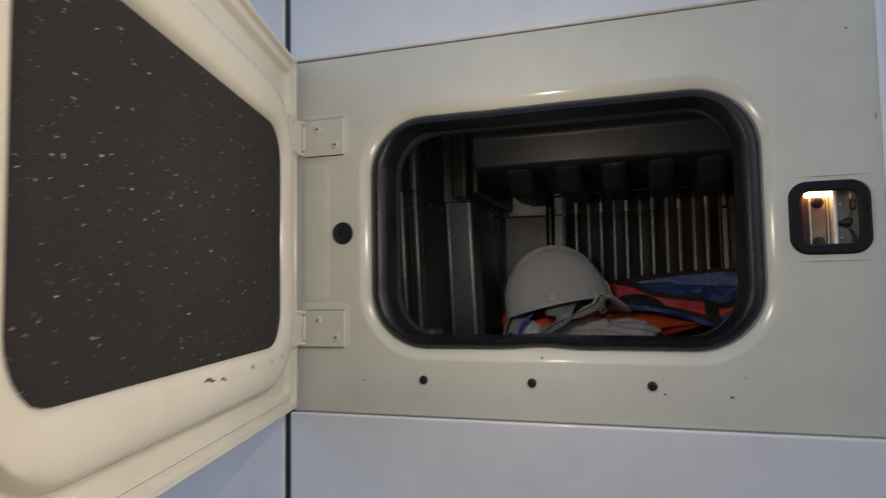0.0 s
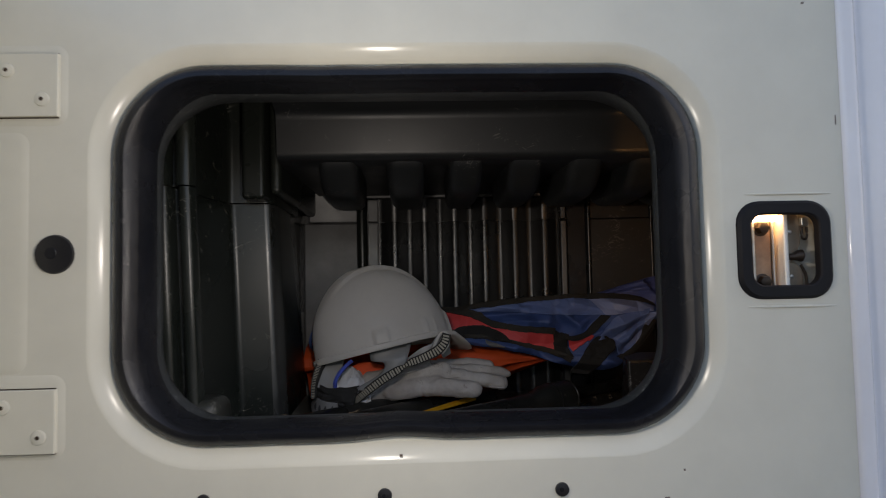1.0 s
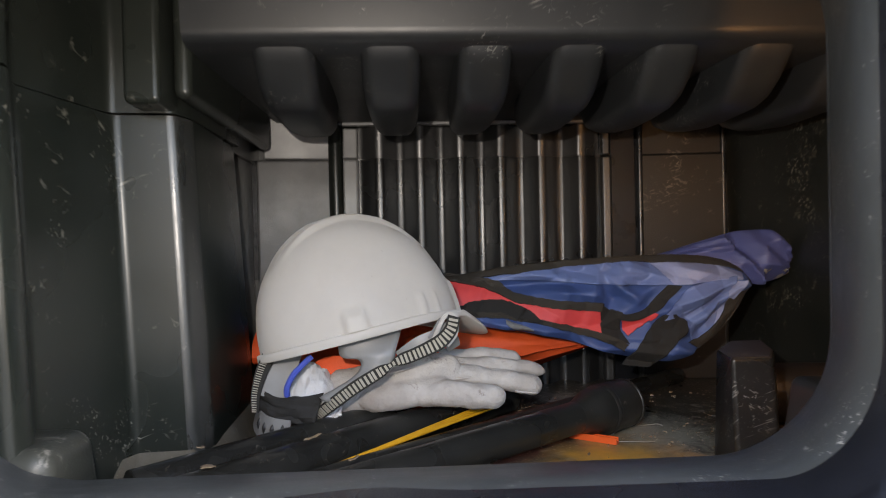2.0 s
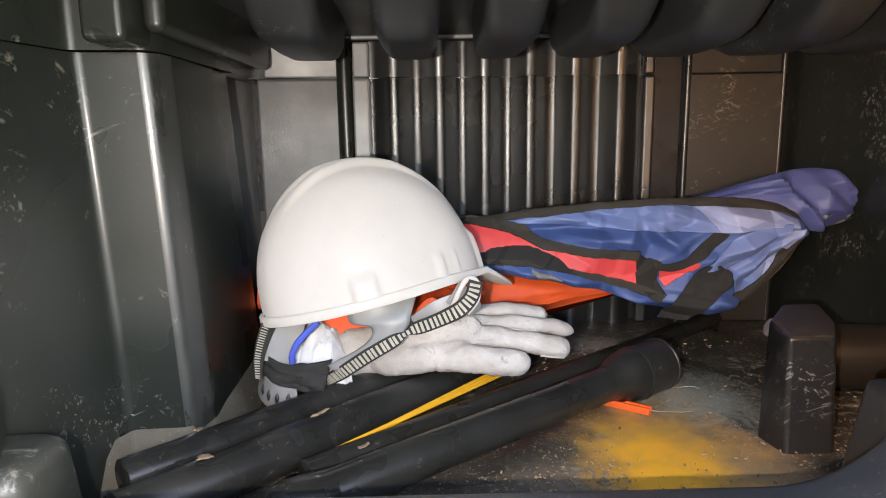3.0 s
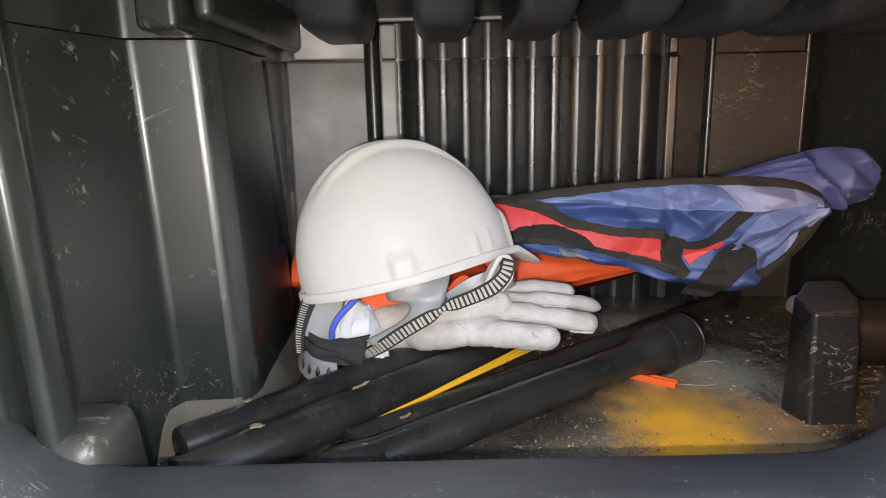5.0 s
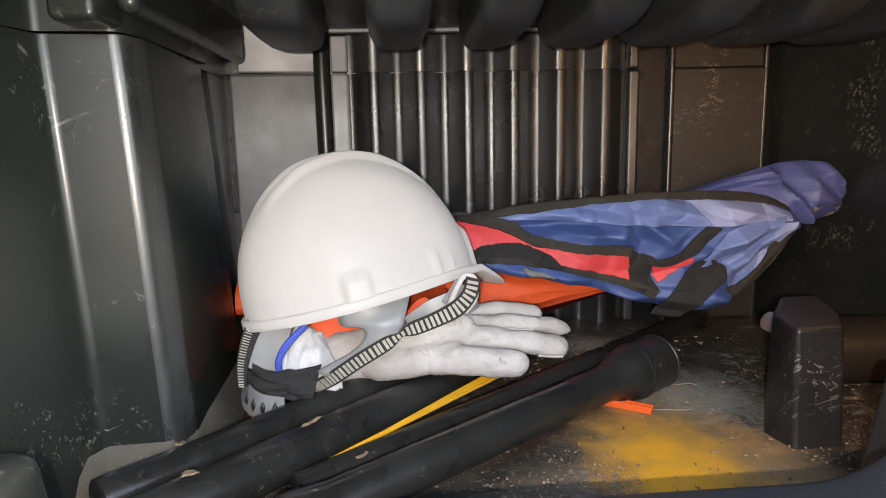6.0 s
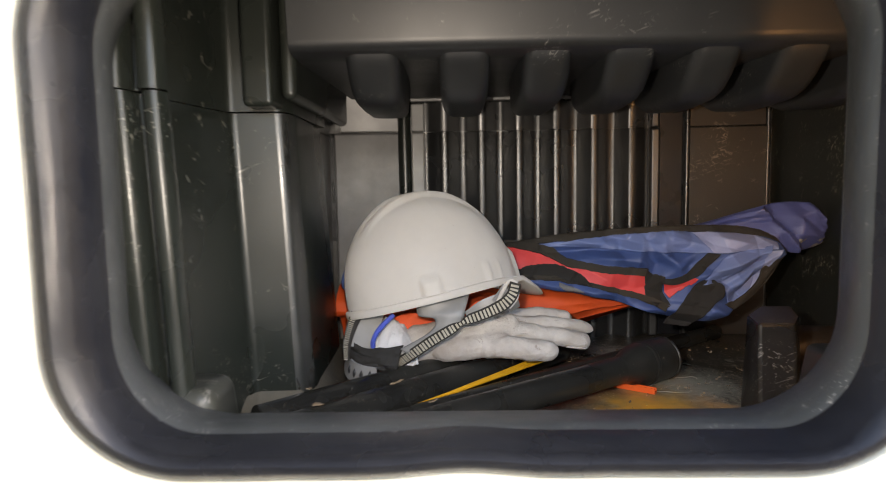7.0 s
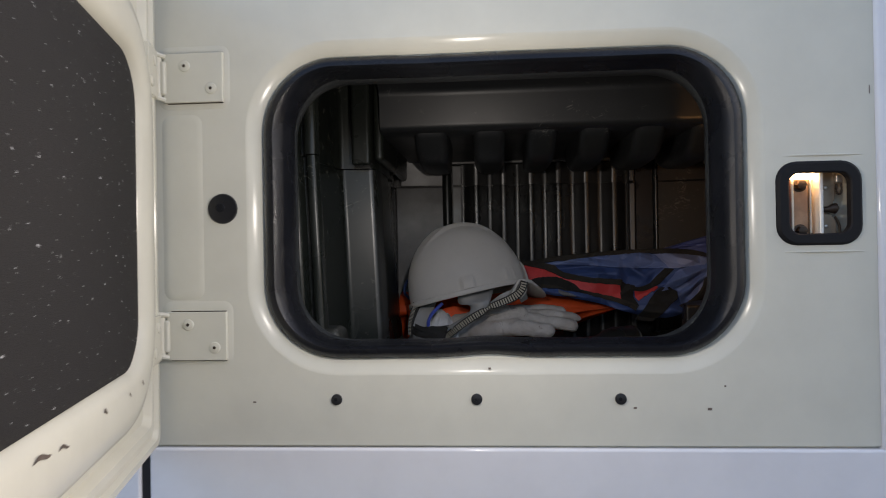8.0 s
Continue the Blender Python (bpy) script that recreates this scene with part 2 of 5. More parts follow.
def spill(m, centre, size, colour, strength, seed, swirl=False):
    """Powder with a ragged edge round a place of the floor."""
    n, link = m.node_tree.nodes, m.node_tree.links.new
    b = n["Principled BSDF"]
    old = b.inputs["Base Color"].links[0].from_socket
    tc = n.new("ShaderNodeTexCoord")
    sub = n.new("ShaderNodeVectorMath")
    sub.operation = "SUBTRACT"
    sub.inputs[1].default_value = (*centre, 0)
    div = n.new("ShaderNodeVectorMath")
    div.operation = "DIVIDE"
    div.inputs[1].default_value = (*size, 1)
    flat = n.new("ShaderNodeVectorMath")
    flat.operation = "MULTIPLY"
    flat.inputs[1].default_value = (1, 1, 0)
    ln = n.new("ShaderNodeVectorMath")
    ln.operation = "LENGTH"
    link(tc.outputs["Object"], sub.inputs[0])
    link(sub.outputs[0], div.inputs[0])
    link(div.outputs[0], flat.inputs[0])
    link(flat.outputs[0], ln.inputs[0])
    nz = n.new("ShaderNodeTexNoise")
    nz.inputs["Scale"].default_value, nz.inputs["Detail"].default_value = 34 + seed, 8
    if swirl:
        nz.inputs["Distortion"].default_value, nz.inputs["Roughness"].default_value = 1.6, 0.7
    link(tc.outputs["Object"], nz.inputs["Vector"])
    add = n.new("ShaderNodeMath")
    add.operation = "MULTIPLY_ADD"
    add.inputs[1].default_value = 2.4 if swirl else 1.35
    link(nz.outputs[0], add.inputs[0])
    link(ln.outputs["Value"], add.inputs[2])
    r = n.new("ShaderNodeMapRange")
    r.inputs["From Min"].default_value, r.inputs["From Max"].default_value = (2.15, 1.45) if swirl else (1.90, 1.05)
    r.inputs["To Max"].default_value = strength
    link(add.outputs[0], r.inputs["Value"])
    x = n.new("ShaderNodeMix")
    x.data_type = "RGBA"
    link(r.outputs[0], x.inputs[0])
    link(old, x.inputs[6])
    x.inputs[7].default_value = (*colour, 1)
    link(x.outputs[2], b.inputs["Base Color"])


def grit(m, scale, cut, patch_scale, patch_from, colour):
    """Grains that gather in patches."""
    n, link = m.node_tree.nodes, m.node_tree.links.new
    b = n["Principled BSDF"]
    old = b.inputs["Base Color"].links[0].from_socket
    tc = n.new("ShaderNodeTexCoord")
    masks = []
    for sc, lo, hi, distort in ((scale, cut, cut + 0.05, 0.0), (patch_scale, patch_from, patch_from + 0.16, 0.6)):
        t, r = n.new("ShaderNodeTexNoise"), n.new("ShaderNodeMapRange")
        t.inputs["Scale"].default_value, t.inputs["Detail"].default_value, t.inputs["Distortion"].default_value = sc, 3.0, distort
        r.inputs["From Min"].default_value, r.inputs["From Max"].default_value = lo, hi
        link(tc.outputs["Object"], t.inputs["Vector"])
        link(t.outputs[0], r.inputs["Value"])
        masks.append(r.outputs[0])
    both, x = n.new("ShaderNodeMath"), n.new("ShaderNodeMix")
    both.operation, x.data_type = "MULTIPLY", "RGBA"
    link(masks[0], both.inputs[0])
    link(masks[1], both.inputs[1])
    link(both.outputs[0], x.inputs[0])
    link(old, x.inputs[6])
    x.inputs[7].default_value = (*colour, 1)
    link(x.outputs[2], b.inputs["Base Color"])


grit(FLOOR, 520, 0.54, 19, 0.46, (0.20, 0.168, 0.125))
grit(FLOOR, 260, 0.60, 30, 0.48, (0.44, 0.38, 0.29))
spill(FLOOR, (0.13, 1.49), (0.10, 0.11), (0.40, 0.41, 0.34), 0.65, 10, True)
spill(FLOOR, (0.08, 1.66), (0.06, 0.06), (0.40, 0.38, 0.34), 0.6, 16, True)
spill(FLOOR, (-0.02, 1.33), (0.10, 0.06), (0.26, 0.21, 0.15), 0.5, 22, True)
spill(FLOOR, (0.02, 1.225), (0.17, 0.022), (0.44, 0.30, 0.13), 0.7, 5)
spill(FLOOR, (0.125, 1.345), (0.062, 0.070), (0.40, 0.27, 0.15), 0.75, 7)
spill(FLOOR, (0.066, 1.395), (0.074, 0.092), (0.56, 0.32, 0.09), 0.85, 3)
spill(FLOOR, (0.056, 1.335), (0.060, 0.100), (0.95, 0.47, 0.04), 1.0, 1)


def glow(name, colour, strength):
    m = bpy.data.materials.new(name)
    m.use_nodes = True
    b = m.node_tree.nodes["Principled BSDF"]
    b.inputs["Base Color"].default_value = (*colour, 1)
    b.inputs["Emission Color"].default_value = (*colour, 1)
    b.inputs["Emission Strength"].default_value = strength
    return m


LAMP = glow("lit_amber_lens", (1.0, 0.62, 0.30), 9.0)

# ---- building helpers ----


def thing(name, label, category, place=(0, 0, 0), group="", kind=""):
    ob = new(name)
    ob.location = place
    ob.empty_display_size = 0.05
    return tagged(ob, label, category, group, kind)


def part(name, bm, material, parent=None, label="", smooth=True, bevel=0.0, segs=2, angle=40, edge=None):
    """Links a bmesh, in world coordinates, as one mesh under a thing."""
    me = bpy.data.meshes.new(name)
    bmesh.ops.recalc_face_normals(bm, faces=bm.faces[:])
    bm.to_mesh(me)
    bm.free()
    me.materials.append(material)
    ob = new(name, me)
    if smooth:
        me.polygons.foreach_set("use_smooth", [True] * len(me.polygons))
        me.set_sharp_from_angle(angle=radians(angle))
    if bevel:
        md = ob.modifiers.new("bevel", "BEVEL")
        md.width, md.segments, md.limit_method, md.angle_limit = bevel, segs, "ANGLE", radians(35)
        md.harden_normals = True
        if edge:
            me.materials.append(edge)
            md.material = 1
        me.polygons.foreach_set("use_smooth", [True] * len(me.polygons))
    if parent is not None:
        ob.parent = parent
        origin = parent.location + (parent.parent.location if parent.parent else Vector())
        ob.matrix_parent_inverse = Matrix.Translation(-origin) if not parent.parent else Matrix.Identity(4)
    if label:
        ob["label"] = label
    return ob


def faced(ob, material, test):
    """Gives another surface to the faces that pass the test."""
    ob.data.materials.append(material)
    for f in ob.data.polygons:
        if test(f):
            f.material_index = len(ob.data.materials) - 1


def box(x0, x1, y0, y1, z0, z1, taper=0.0, bm=None, m=None):
    """A box whose top may be drawn in by taper on each side."""
    bm = bm or bmesh.new()
    vs = []
    for z, k in ((z0, 0), (z1, taper)):
        for x, y in ((x0 + k, y0 + k), (x1 - k, y0 + k), (x1 - k, y1 - k), (x0 + k, y1 - k)):
            v = Vector((x, y, z))
            vs.append(bm.verts.new(m @ v if m else v))
    for f in ((3, 2, 1, 0), (4, 5, 6, 7), (0, 1, 5, 4), (1, 2, 6, 5), (2, 3, 7, 6), (3, 0, 4, 7)):
        bm.faces.new([vs[i] for i in f])
    return bm


def rrect(cx, cz, w, h, r, n=10):
    """A rounded rectangle as a list of (x, z), anticlockwise."""
    pts = []
    for sx, sz, a0 in ((1, 1, 0), (-1, 1, 90), (-1, -1, 180), (1, -1, 270)):
        for i in range(n + 1):
            a = radians(a0 + 90 * i / n)
            pts.append((cx + sx * (w / 2 - r) + r * math.cos(a), cz + sz * (h / 2 - r) + r * math.sin(a)))
    return pts


def loft(rings, closed=False, caps=False, bm=None):
    """Skins rings of equal length; closed joins the last ring to the first."""
    bm = bm or bmesh.new()
    rows = [[bm.verts.new(p) for p in ring] for ring in rings]
    pairs = list(zip(rows, rows[1:])) + ([(rows[-1], rows[0])] if closed else [])
    for a, b in pairs:
        k = len(a)
        for i in range(k):
            bm.faces.new((a[i], a[(i + 1) % k], b[(i + 1) % k], b[i]))
    if caps:
        bm.faces.new(rows[0])
        bm.faces.new(rows[-1][::-1])
    return bm


def grid(fn, nu, nv, bm=None):
    bm = bm or bmesh.new()
    rows = [[bm.verts.new(fn(i / nu, j / nv)) for j in range(nv + 1)] for i in range(nu + 1)]
    for i in range(nu):
        for j in range(nv):
            bm.faces.new((rows[i][j], rows[i + 1][j], rows[i + 1][j + 1], rows[i][j + 1]))
    return bm


def sheet(outer, holes, y0, y1):
    """A flat plate in the xz plane with holes, from y0 (front) to y1."""
    bm = bmesh.new()
    loops = []
    edges = []
    for loop in [outer] + holes:
        vs = [bm.verts.new((x, y0, z)) for x, z in loop]
        edges += [bm.edges.new((vs[i], vs[(i + 1) % len(vs)])) for i in range(len(vs))]
        loops.append(vs)
    bmesh.ops.triangle_fill(bm, edges=edges, use_beauty=True, use_dissolve=False)
    faces = bm.faces[:]
    ret = bmesh.ops.extrude_face_region(bm, geom=faces)
    bmesh.ops.translate(bm, verts=[g for g in ret["geom"] if isinstance(g, bmesh.types.BMVert)], vec=(0, y1 - y0, 0))
    return bm


def fillet(pts, r, n=5):
    """Rounds the inner corners of an open polyline of (x, y)."""
    out = [Vector(pts[0])]
    for a, b, c in zip(pts, pts[1:], pts[2:]):
        a, b, c = Vector(a), Vector(b), Vector(c)
        u, w = (a - b), (c - b)
        k = min(r, u.length * 0.45, w.length * 0.45)
        p, q = b + u.normalized() * k, b + w.normalized() * k
        for i in range(n + 1):
            t = i / n
            out.append((1 - t) ** 2 * p + 2 * t * (1 - t) * b + t * t * q)
    return out + [Vector(pts[-1])]


def wall_strip(plan, z0, z1, thick, lean=0.0, side=1, bm=None, twist=0.0):
    """A thick wall along a plan polyline of (x, y); lean moves its foot along x."""
    bm = bm or bmesh.new()
    pts = [Vector(p) for p in plan]
    rows = []
    for i, p in enumerate(pts):
        t = (pts[min(i + 1, len(pts) - 1)] - pts[max(i - 1, 0)]).normalized()
        nrm = Vector((-t.y, t.x)) * side * thick
        q = p + nrm
        foot = lean + twist * max(0.0, min(1.0, (p.y - 1.4) / 0.18))
        rows.append([bm.verts.new((p.x + foot, p.y, z0)), bm.verts.new((p.x, p.y, z1)), bm.verts.new((q.x, q.y, z1)), bm.verts.new((q.x + foot, q.y, z0))])
    for a, b in zip(rows, rows[1:]):
        for i in range(4):
            bm.faces.new((a[i], a[(i + 1) % 4], b[(i + 1) % 4], b[i]))
    bm.faces.new(rows[0])
    bm.faces.new(rows[-1][::-1])
    return bm


def spline(pts, n=8):
    """Catmull-Rom points through pts."""
    p = [Vector(q) for q in pts]
    p = [p[0] * 2 - p[1]] + p + [p[-1] * 2 - p[-2]]
    out = []
    for a, b, c, d in zip(p, p[1:], p[2:], p[3:]):
        for i in range(n):
            t = i / n
            out.append(0.5 * (2 * b + (c - a) * t + (2 * a - 5 * b + 4 * c - d) * t * t + (3 * b - a - 3 * c + d) * t ** 3))
    return out + [p[-2]]


def sweep(path, section, caps=True, up=(0, 0, 1), bm=None):
    """Sweeps section(i, count) -> [(side, up)] along a list of points."""
    rings = []
    for i, p in enumerate(path):
        t = (path[min(i + 1, len(path) - 1)] - path[max(i - 1, 0)]).normalized()
        s = t.cross(Vector(up)).normalized()
        v = s.cross(t).normalized()
        rings.append([p + s * a + v * b for a, b in section(i, len(path))])
    return loft(rings, caps=caps, bm=bm)


def rod(path, radius, n=20, bm=None):
    r = radius if callable(radius) else (lambda u: radius)
    path = [Vector(p) for p in path]
    along = (path[-1] - path[0]).normalized()
    return sweep(path, lambda i, c: [(r(i / max(1, c - 1)) * math.cos(2 * math.pi * k / n), r(i / max(1, c - 1)) * math.sin(2 * math.pi * k / n)) for k in range(n)], up=(0, -1, 0) if abs(along.z) > 0.9 else (0, 0, 1), bm=bm)


def disc(x, y, z, r, depth, n=24, dome=0.0):
    """A round cap facing -y, with its face at y."""
    rings = []
    for k, yy in ((0.05, y - dome), (0.55, y - dome * 0.75), (0.92, y - dome * 0.2), (1.0, y + depth * 0.25), (1.0, y + depth)):
        rings.append([(x + r * k * math.cos(2 * math.pi * i / n), yy, z + r * k * math.sin(2 * math.pi * i / n)) for i in range(n)])
    return loft(rings, caps=True)


def fbm(x, y, z, s):
    return noise.fractal(Vector((x * s, y * s, z * s)), 0.7, 2.1, 4)


# ---- the cab side: cream recess, white skin round it ----
PY = 1.06                       # front of the cream panel
CX, CZ, OW, OH, OR = -0.1485, 1.5405, 0.597, 0.381, 0.095
LX, LZ = 0.2320, 1.5330          # latch pocket
X0, X1, Z0, Z1 = -0.590, 0.298, 1.243, 1.846

side = thing("cab_side", "cream and white painted steel side of a truck cab", "truck cab", (0, PY, 1.5), kind="structure")


def around(off, y):
    return [(x, y, z) for x, z in rrect(CX, CZ, OW + 2 * off, OH + 2 * off, OR + off, 14)]


lip = [(0.020, PY), (0.0182, PY + 0.0003), (0.016, PY + 0.0012), (0.012, PY + 0.0034), (0.008, PY + 0.0060), (0.004, PY + 0.0092), (0.0008, PY + 0.0130), (-0.012, PY + 0.015), (-0.012, PY + 0.019), (0.020, PY + 0.008)]
latch_hole = rrect(LX, LZ, 0.100, 0.100, 0.023, 6)
panel = sheet([(X0, Z0), (X1, Z0), (X1, Z1), (X0, Z1)], [[(x, z) for x, _, z in around(0.020, 0)][::-1], latch_hole[::-1]], PY, PY + 0.003)
part("recess_panel", panel, CREAM, side, "cream painted steel panel around the locker opening")
part("opening_lip", loft([around(o, y) for o, y in lip], closed=True), CREAM, side)
# Dished margin along the recess: a rounded step up to the outer skin on three sides.


def plate(x0, x1, z0, z1, y, depth, material, name, r=0.004, label=""):
    return part(name, box(x0, x1, y, y + depth, z0, z1), material, side, label, bevel=r, segs=3)


SY = PY - 0.004                 # front of the outer skin
plate(X0 - 0.007, 1.6, Z1 + 0.003, 3.0, SY, 0.03, WHITE, "upper_skin", label="white painted outer skin above the recess")
plate(X0 - 0.007, 1.6, 0.55, Z0 - 0.003, SY, 0.03, WHITE, "lower_skin", label="white painted outer skin below the recess")
plate(-2.6, X0 - 0.018, 0.55, 3.0, SY - 0.002, 0.03, WHITE, "front_skin", label="white painted skin beside the black gap")
part("gap_rubber", box(X0 - 0.0175, X0 - 0.0075, PY - 0.001, PY + 0.02, 0.55, 3.0), BLACK, side, "black gap between the skin panels")
part("seam_channel", box(X0, 1.6, PY + 0.006, PY + 0.012, Z0 - 0.006, Z0 + 0.001), CREAM, side)
part("seam_channel", box(X0, 1.6, PY + 0.006, PY + 0.012, Z1 - 0.001, Z1 + 0.006), CREAM, side)
rim_plan = fillet([(X1 - 0.001, PY + 0.004), (X1 + 0.002, PY - 0.004), (X1 + 0.016, PY - 0.006), (X1 + 0.022, PY + 0.003), (X1 + 0.034, PY + 0.002),
                   (X1 + 0.06, PY - 0.010), (X1 + 0.10, PY - 0.012), (1.6, PY - 0.012)], 0.006, 4)
part("side_moulding", wall_strip(rim_plan, Z0 - 0.003, Z1 + 0.003, 0.004, side=1), WHITE, side, "white painted upright edge of the recess")
part("cab_body", box(-2.6, 1.6, PY + 0.95, PY + 1.0, 0.55, 3.0), WHITE, side)
for x in (-2.6, 1.57):
    part("cab_end", box(x, x + 0.03, PY + 0.031, PY + 0.949, 0.55, 3.0), WHITE, side)
part("cab_roof", box(-2.6, 1.6, PY - 0.006, PY + 1.0, 3.001, 3.03), WHITE, side)
part("cab_floor", box(-2.6, 1.6, PY - 0.006, PY + 1.0, 0.52, 0.549), WHITE, side)

# Pressed ribs of the cream panel.
for x0, x1, z0, z1 in ((-0.577, -0.521, 1.425, 1.664), (-0.580, -0.484, 1.667, 1.751), (-0.580, -0.484, 1.343, 1.427)):
    rr = []
    for off, y in ((0.0, PY + 0.0004), (-0.0025, PY - 0.0002), (-0.0055, PY - 0.0009), (-0.010, PY - 0.0012)):
        rr.append([(x, y, z) for x, z in rrect((x0 + x1) / 2, (z0 + z1) / 2, x1 - x0 + 2 * off, z1 - z0 + 2 * off, 0.014 + off * 0.7, 5)])
    part("pressing", loft(rr, caps=True), CREAM, side)
for z in (1.5905, 1.475):
    part("pressing", rod(spline([(0.192, PY + 0.001, z), (0.22, PY - 0.0005, z), (0.255, PY - 0.0005, z), (0.283, PY + 0.001, z)], 5), 0.0013, 8), CREAM, side)

ground = part("ground", box(-60, 60, -60, 60, -0.2, 0), ASPHALT)
tagged(ground, "dark asphalt yard under the truck", "ground", kind="structure")

# ---- fittings on the panel ----


def grommet(x, z, r, label, dome):
    ob = part("rubber_plug" if r > 0.012 else "screw_cap", disc(x, PY - 0.002, z, r, 0.012, dome=dome), BLACK)
    part("centre_dimple", disc(x - r * 0.12, PY - 0.0025 - dome, z + r * 0.05, r * 0.3, 0.002, 12), RUBBER, ob)
    return tagged(ob, label, "plug" if r > 0.012 else "screw cap", group="" if r > 0.012 else "screw caps below the opening")


grommet(-0.4975, 1.542, 0.0198, "round black rubber plug in the cream panel", 0.001)
for x in (-0.355, -0.18, -0.005):
    grommet(x, 1.30, 0.0072, "small black screw cap in a cream panel hole", 0.001)


DY0, DY1, DX = 0.160, 1.040, -0.575
SWING = Matrix.Translation((-0.585, 1.045, 0)) @ Matrix.Rotation(radians(15.0), 4, "Z") @ Matrix.Translation((0.585, -1.045, 0))


def hinge(z0, z1):
    zc = (z0 + z1) / 2
    h = thing("hinge", "cream painted steel hinge screwed to the panel", "hinge", (-0.535, PY, zc), group="door hinges")
    part("leaf", box(-0.570, -0.493, PY - 0.0058, PY + 0.001, z0, z1), CREAM, h, bevel=0.001)
    # Thin dark strips drawn for the shade in the gap along the leaf.
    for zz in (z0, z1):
        part("joint_shade", box(-0.566, -0.494, PY - 0.0018, PY + 0.001, zz - 0.0011, zz + 0.0011), BOLT, h)
    leaf = part("door_leaf", box(DX - 0.006, DX + 0.0035, 0.992, 1.036, z0 + 0.002, z1 - 0.002, m=SWING), CREAM, h, bevel=0.001)
    for y, z in ((1.020, zc + 0.0145), (1.004, zc - 0.0145)):
        part("screw", rod([SWING @ Vector((DX + k, y, z)) for k in (0.003, 0.0045, 0.0055)], lambda u: (0.0072, 0.0068, 0.004)[int(round(u * 2))], 14), CREAM, leaf)
    part("knuckle", rod([(-0.577, PY - 0.008, z0 + 0.008), (-0.577, PY - 0.008, z1 - 0.006)], 0.0058, 12), CREAM, h)
    part("knuckle_fold", box(-0.578, -0.566, PY - 0.010, PY - 0.001, z0 + 0.010, z1 - 0.010), CREAM, h, bevel=0.003)
    for zz in (z0 + 0.004, z1 - 0.004):
        part("pin", rod(spline([(-0.583, PY - 0.016, zz), (-0.577, PY - 0.013, zz + 0.002), (-0.568, PY - 0.005, zz)], 5), 0.0032, 8), CREAM, h)
    for x, z in ((-0.542, zc + 0.0145), (-0.508, zc - 0.0145)):
        s = part("screw", disc(x, PY - 0.0068, z, 0.0072, 0.003, 18, dome=0.0012), CREAM, h)
        part("drive", disc(x, PY - 0.0082, z, 0.0022, 0.001, 8), BOLT, s)


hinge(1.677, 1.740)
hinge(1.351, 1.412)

for x, z, w, h in ((0.262, 1.790, 0.003, 0.002), (0.292, 1.662, 0.001, 0.010), (0.010, 1.288, 0.004, 0.002), (0.098, 1.286, 0.005, 0.003), (-0.462, 1.296, 0.004, 0.002), (-0.165, 1.337, 0.003, 0.002), (0.118, 1.314, 0.002, 0.002)):
    part("paint_chip", box(x, x + w, PY - 0.0004, PY + 0.001, z, z + h), CHIP, side)

# ---- latch pocket ----
latch = thing("door_latch", "zinc plated rotary latch in a black framed pocket", "latch", (LX, PY, LZ))
bez = [(0.0025, PY + 0.004), (0.0025, PY - 0.001), (-0.0005, PY - 0.0045), (-0.0100, PY - 0.0045), (-0.0115, PY - 0.003), (-0.0115, PY + 0.006), (-0.0095, PY + 0.006), (-0.0098, PY + 0.002)]
part("bezel", loft([[(x, y, z) for x, z in rrect(LX, LZ, 0.0935 + 2 * o, 0.0955 + 2 * o, 0.022 + o * 0.8, 6)] for o, y in bez], closed=True), BEZEL, latch, "black rubber bezel")
part("pocket_back", box(0.2460, LX + 0.075, PY + 0.032, PY + 0.036, LZ - 0.07, LZ + 0.07), CREAM, latch, "cream painted back of the pocket")
part("side_strip", box(0.2033, 0.2113, PY + 0.026, PY + 0.040, 1.4835, 1.5705), RUST, latch, "dark red-brown strip")
part("striker_plate", box(0.2153, 0.2345, PY + 0.030, PY + 0.034, 1.4835, 1.5700), BRASSY, latch, "stained tan plate", bevel=0.001)
part("plate_flange", rod([(0.2131, PY + 0.027, 1.4845), (0.2131, PY + 0.027, 1.5855)], 0.0022, 10), STEEL, latch)
part("plate_flange", rod([(0.2355, PY + 0.028, 1.4845), (0.2355, PY + 0.028, 1.5855)], 0.0017, 10), STEEL, latch)
part("bright_bar", box(0.2393, 0.2449, PY + 0.013, PY + 0.036, 1.4835, 1.5875), ZINC, latch, "bright steel bar", bevel=0.0025)
part("mount_plate", sheet([(0.2457, 1.5295), (0.2585, 1.5295), (0.2625, 1.5415), (0.2625, 1.5655), (0.2533, 1.5805), (0.2457, 1.5825)], [], PY + 0.0225, PY + 0.0255), TAN, latch, "stained tan steel plate", bevel=0.0008)
part("lever", sheet([(0.2457, 1.4845), (0.2605, 1.4845), (0.2633, 1.4955), (0.2625, 1.5115), (0.2565, 1.5195), (0.2457, 1.5225)], [], PY + 0.021, PY + 0.0245), TAN, latch, "rounded tan lever", bevel=0.001)
part("lever_rim", rod(spline([(0.2609, PY + 0.020, 1.4845), (0.2657, PY + 0.020, 1.4955), (0.2649, PY + 0.020, 1.5075), (0.2601, PY + 0.020, 1.5175)], 5), 0.0016, 8), BOLT, latch)
part("cam", rod([(0.2457, PY + 0.018, 1.5260), (0.2517, PY + 0.018, 1.5260), (0.2565, PY + 0.018, 1.5270), (0.2601, PY + 0.018, 1.5270), (0.2625, PY + 0.018, 1.5265)], lambda u: (0.003, 0.0036, 0.0060, 0.0066, 0.0035)[int(round(u * 4))], 16), BOLT, latch, "rounded dark steel cam")
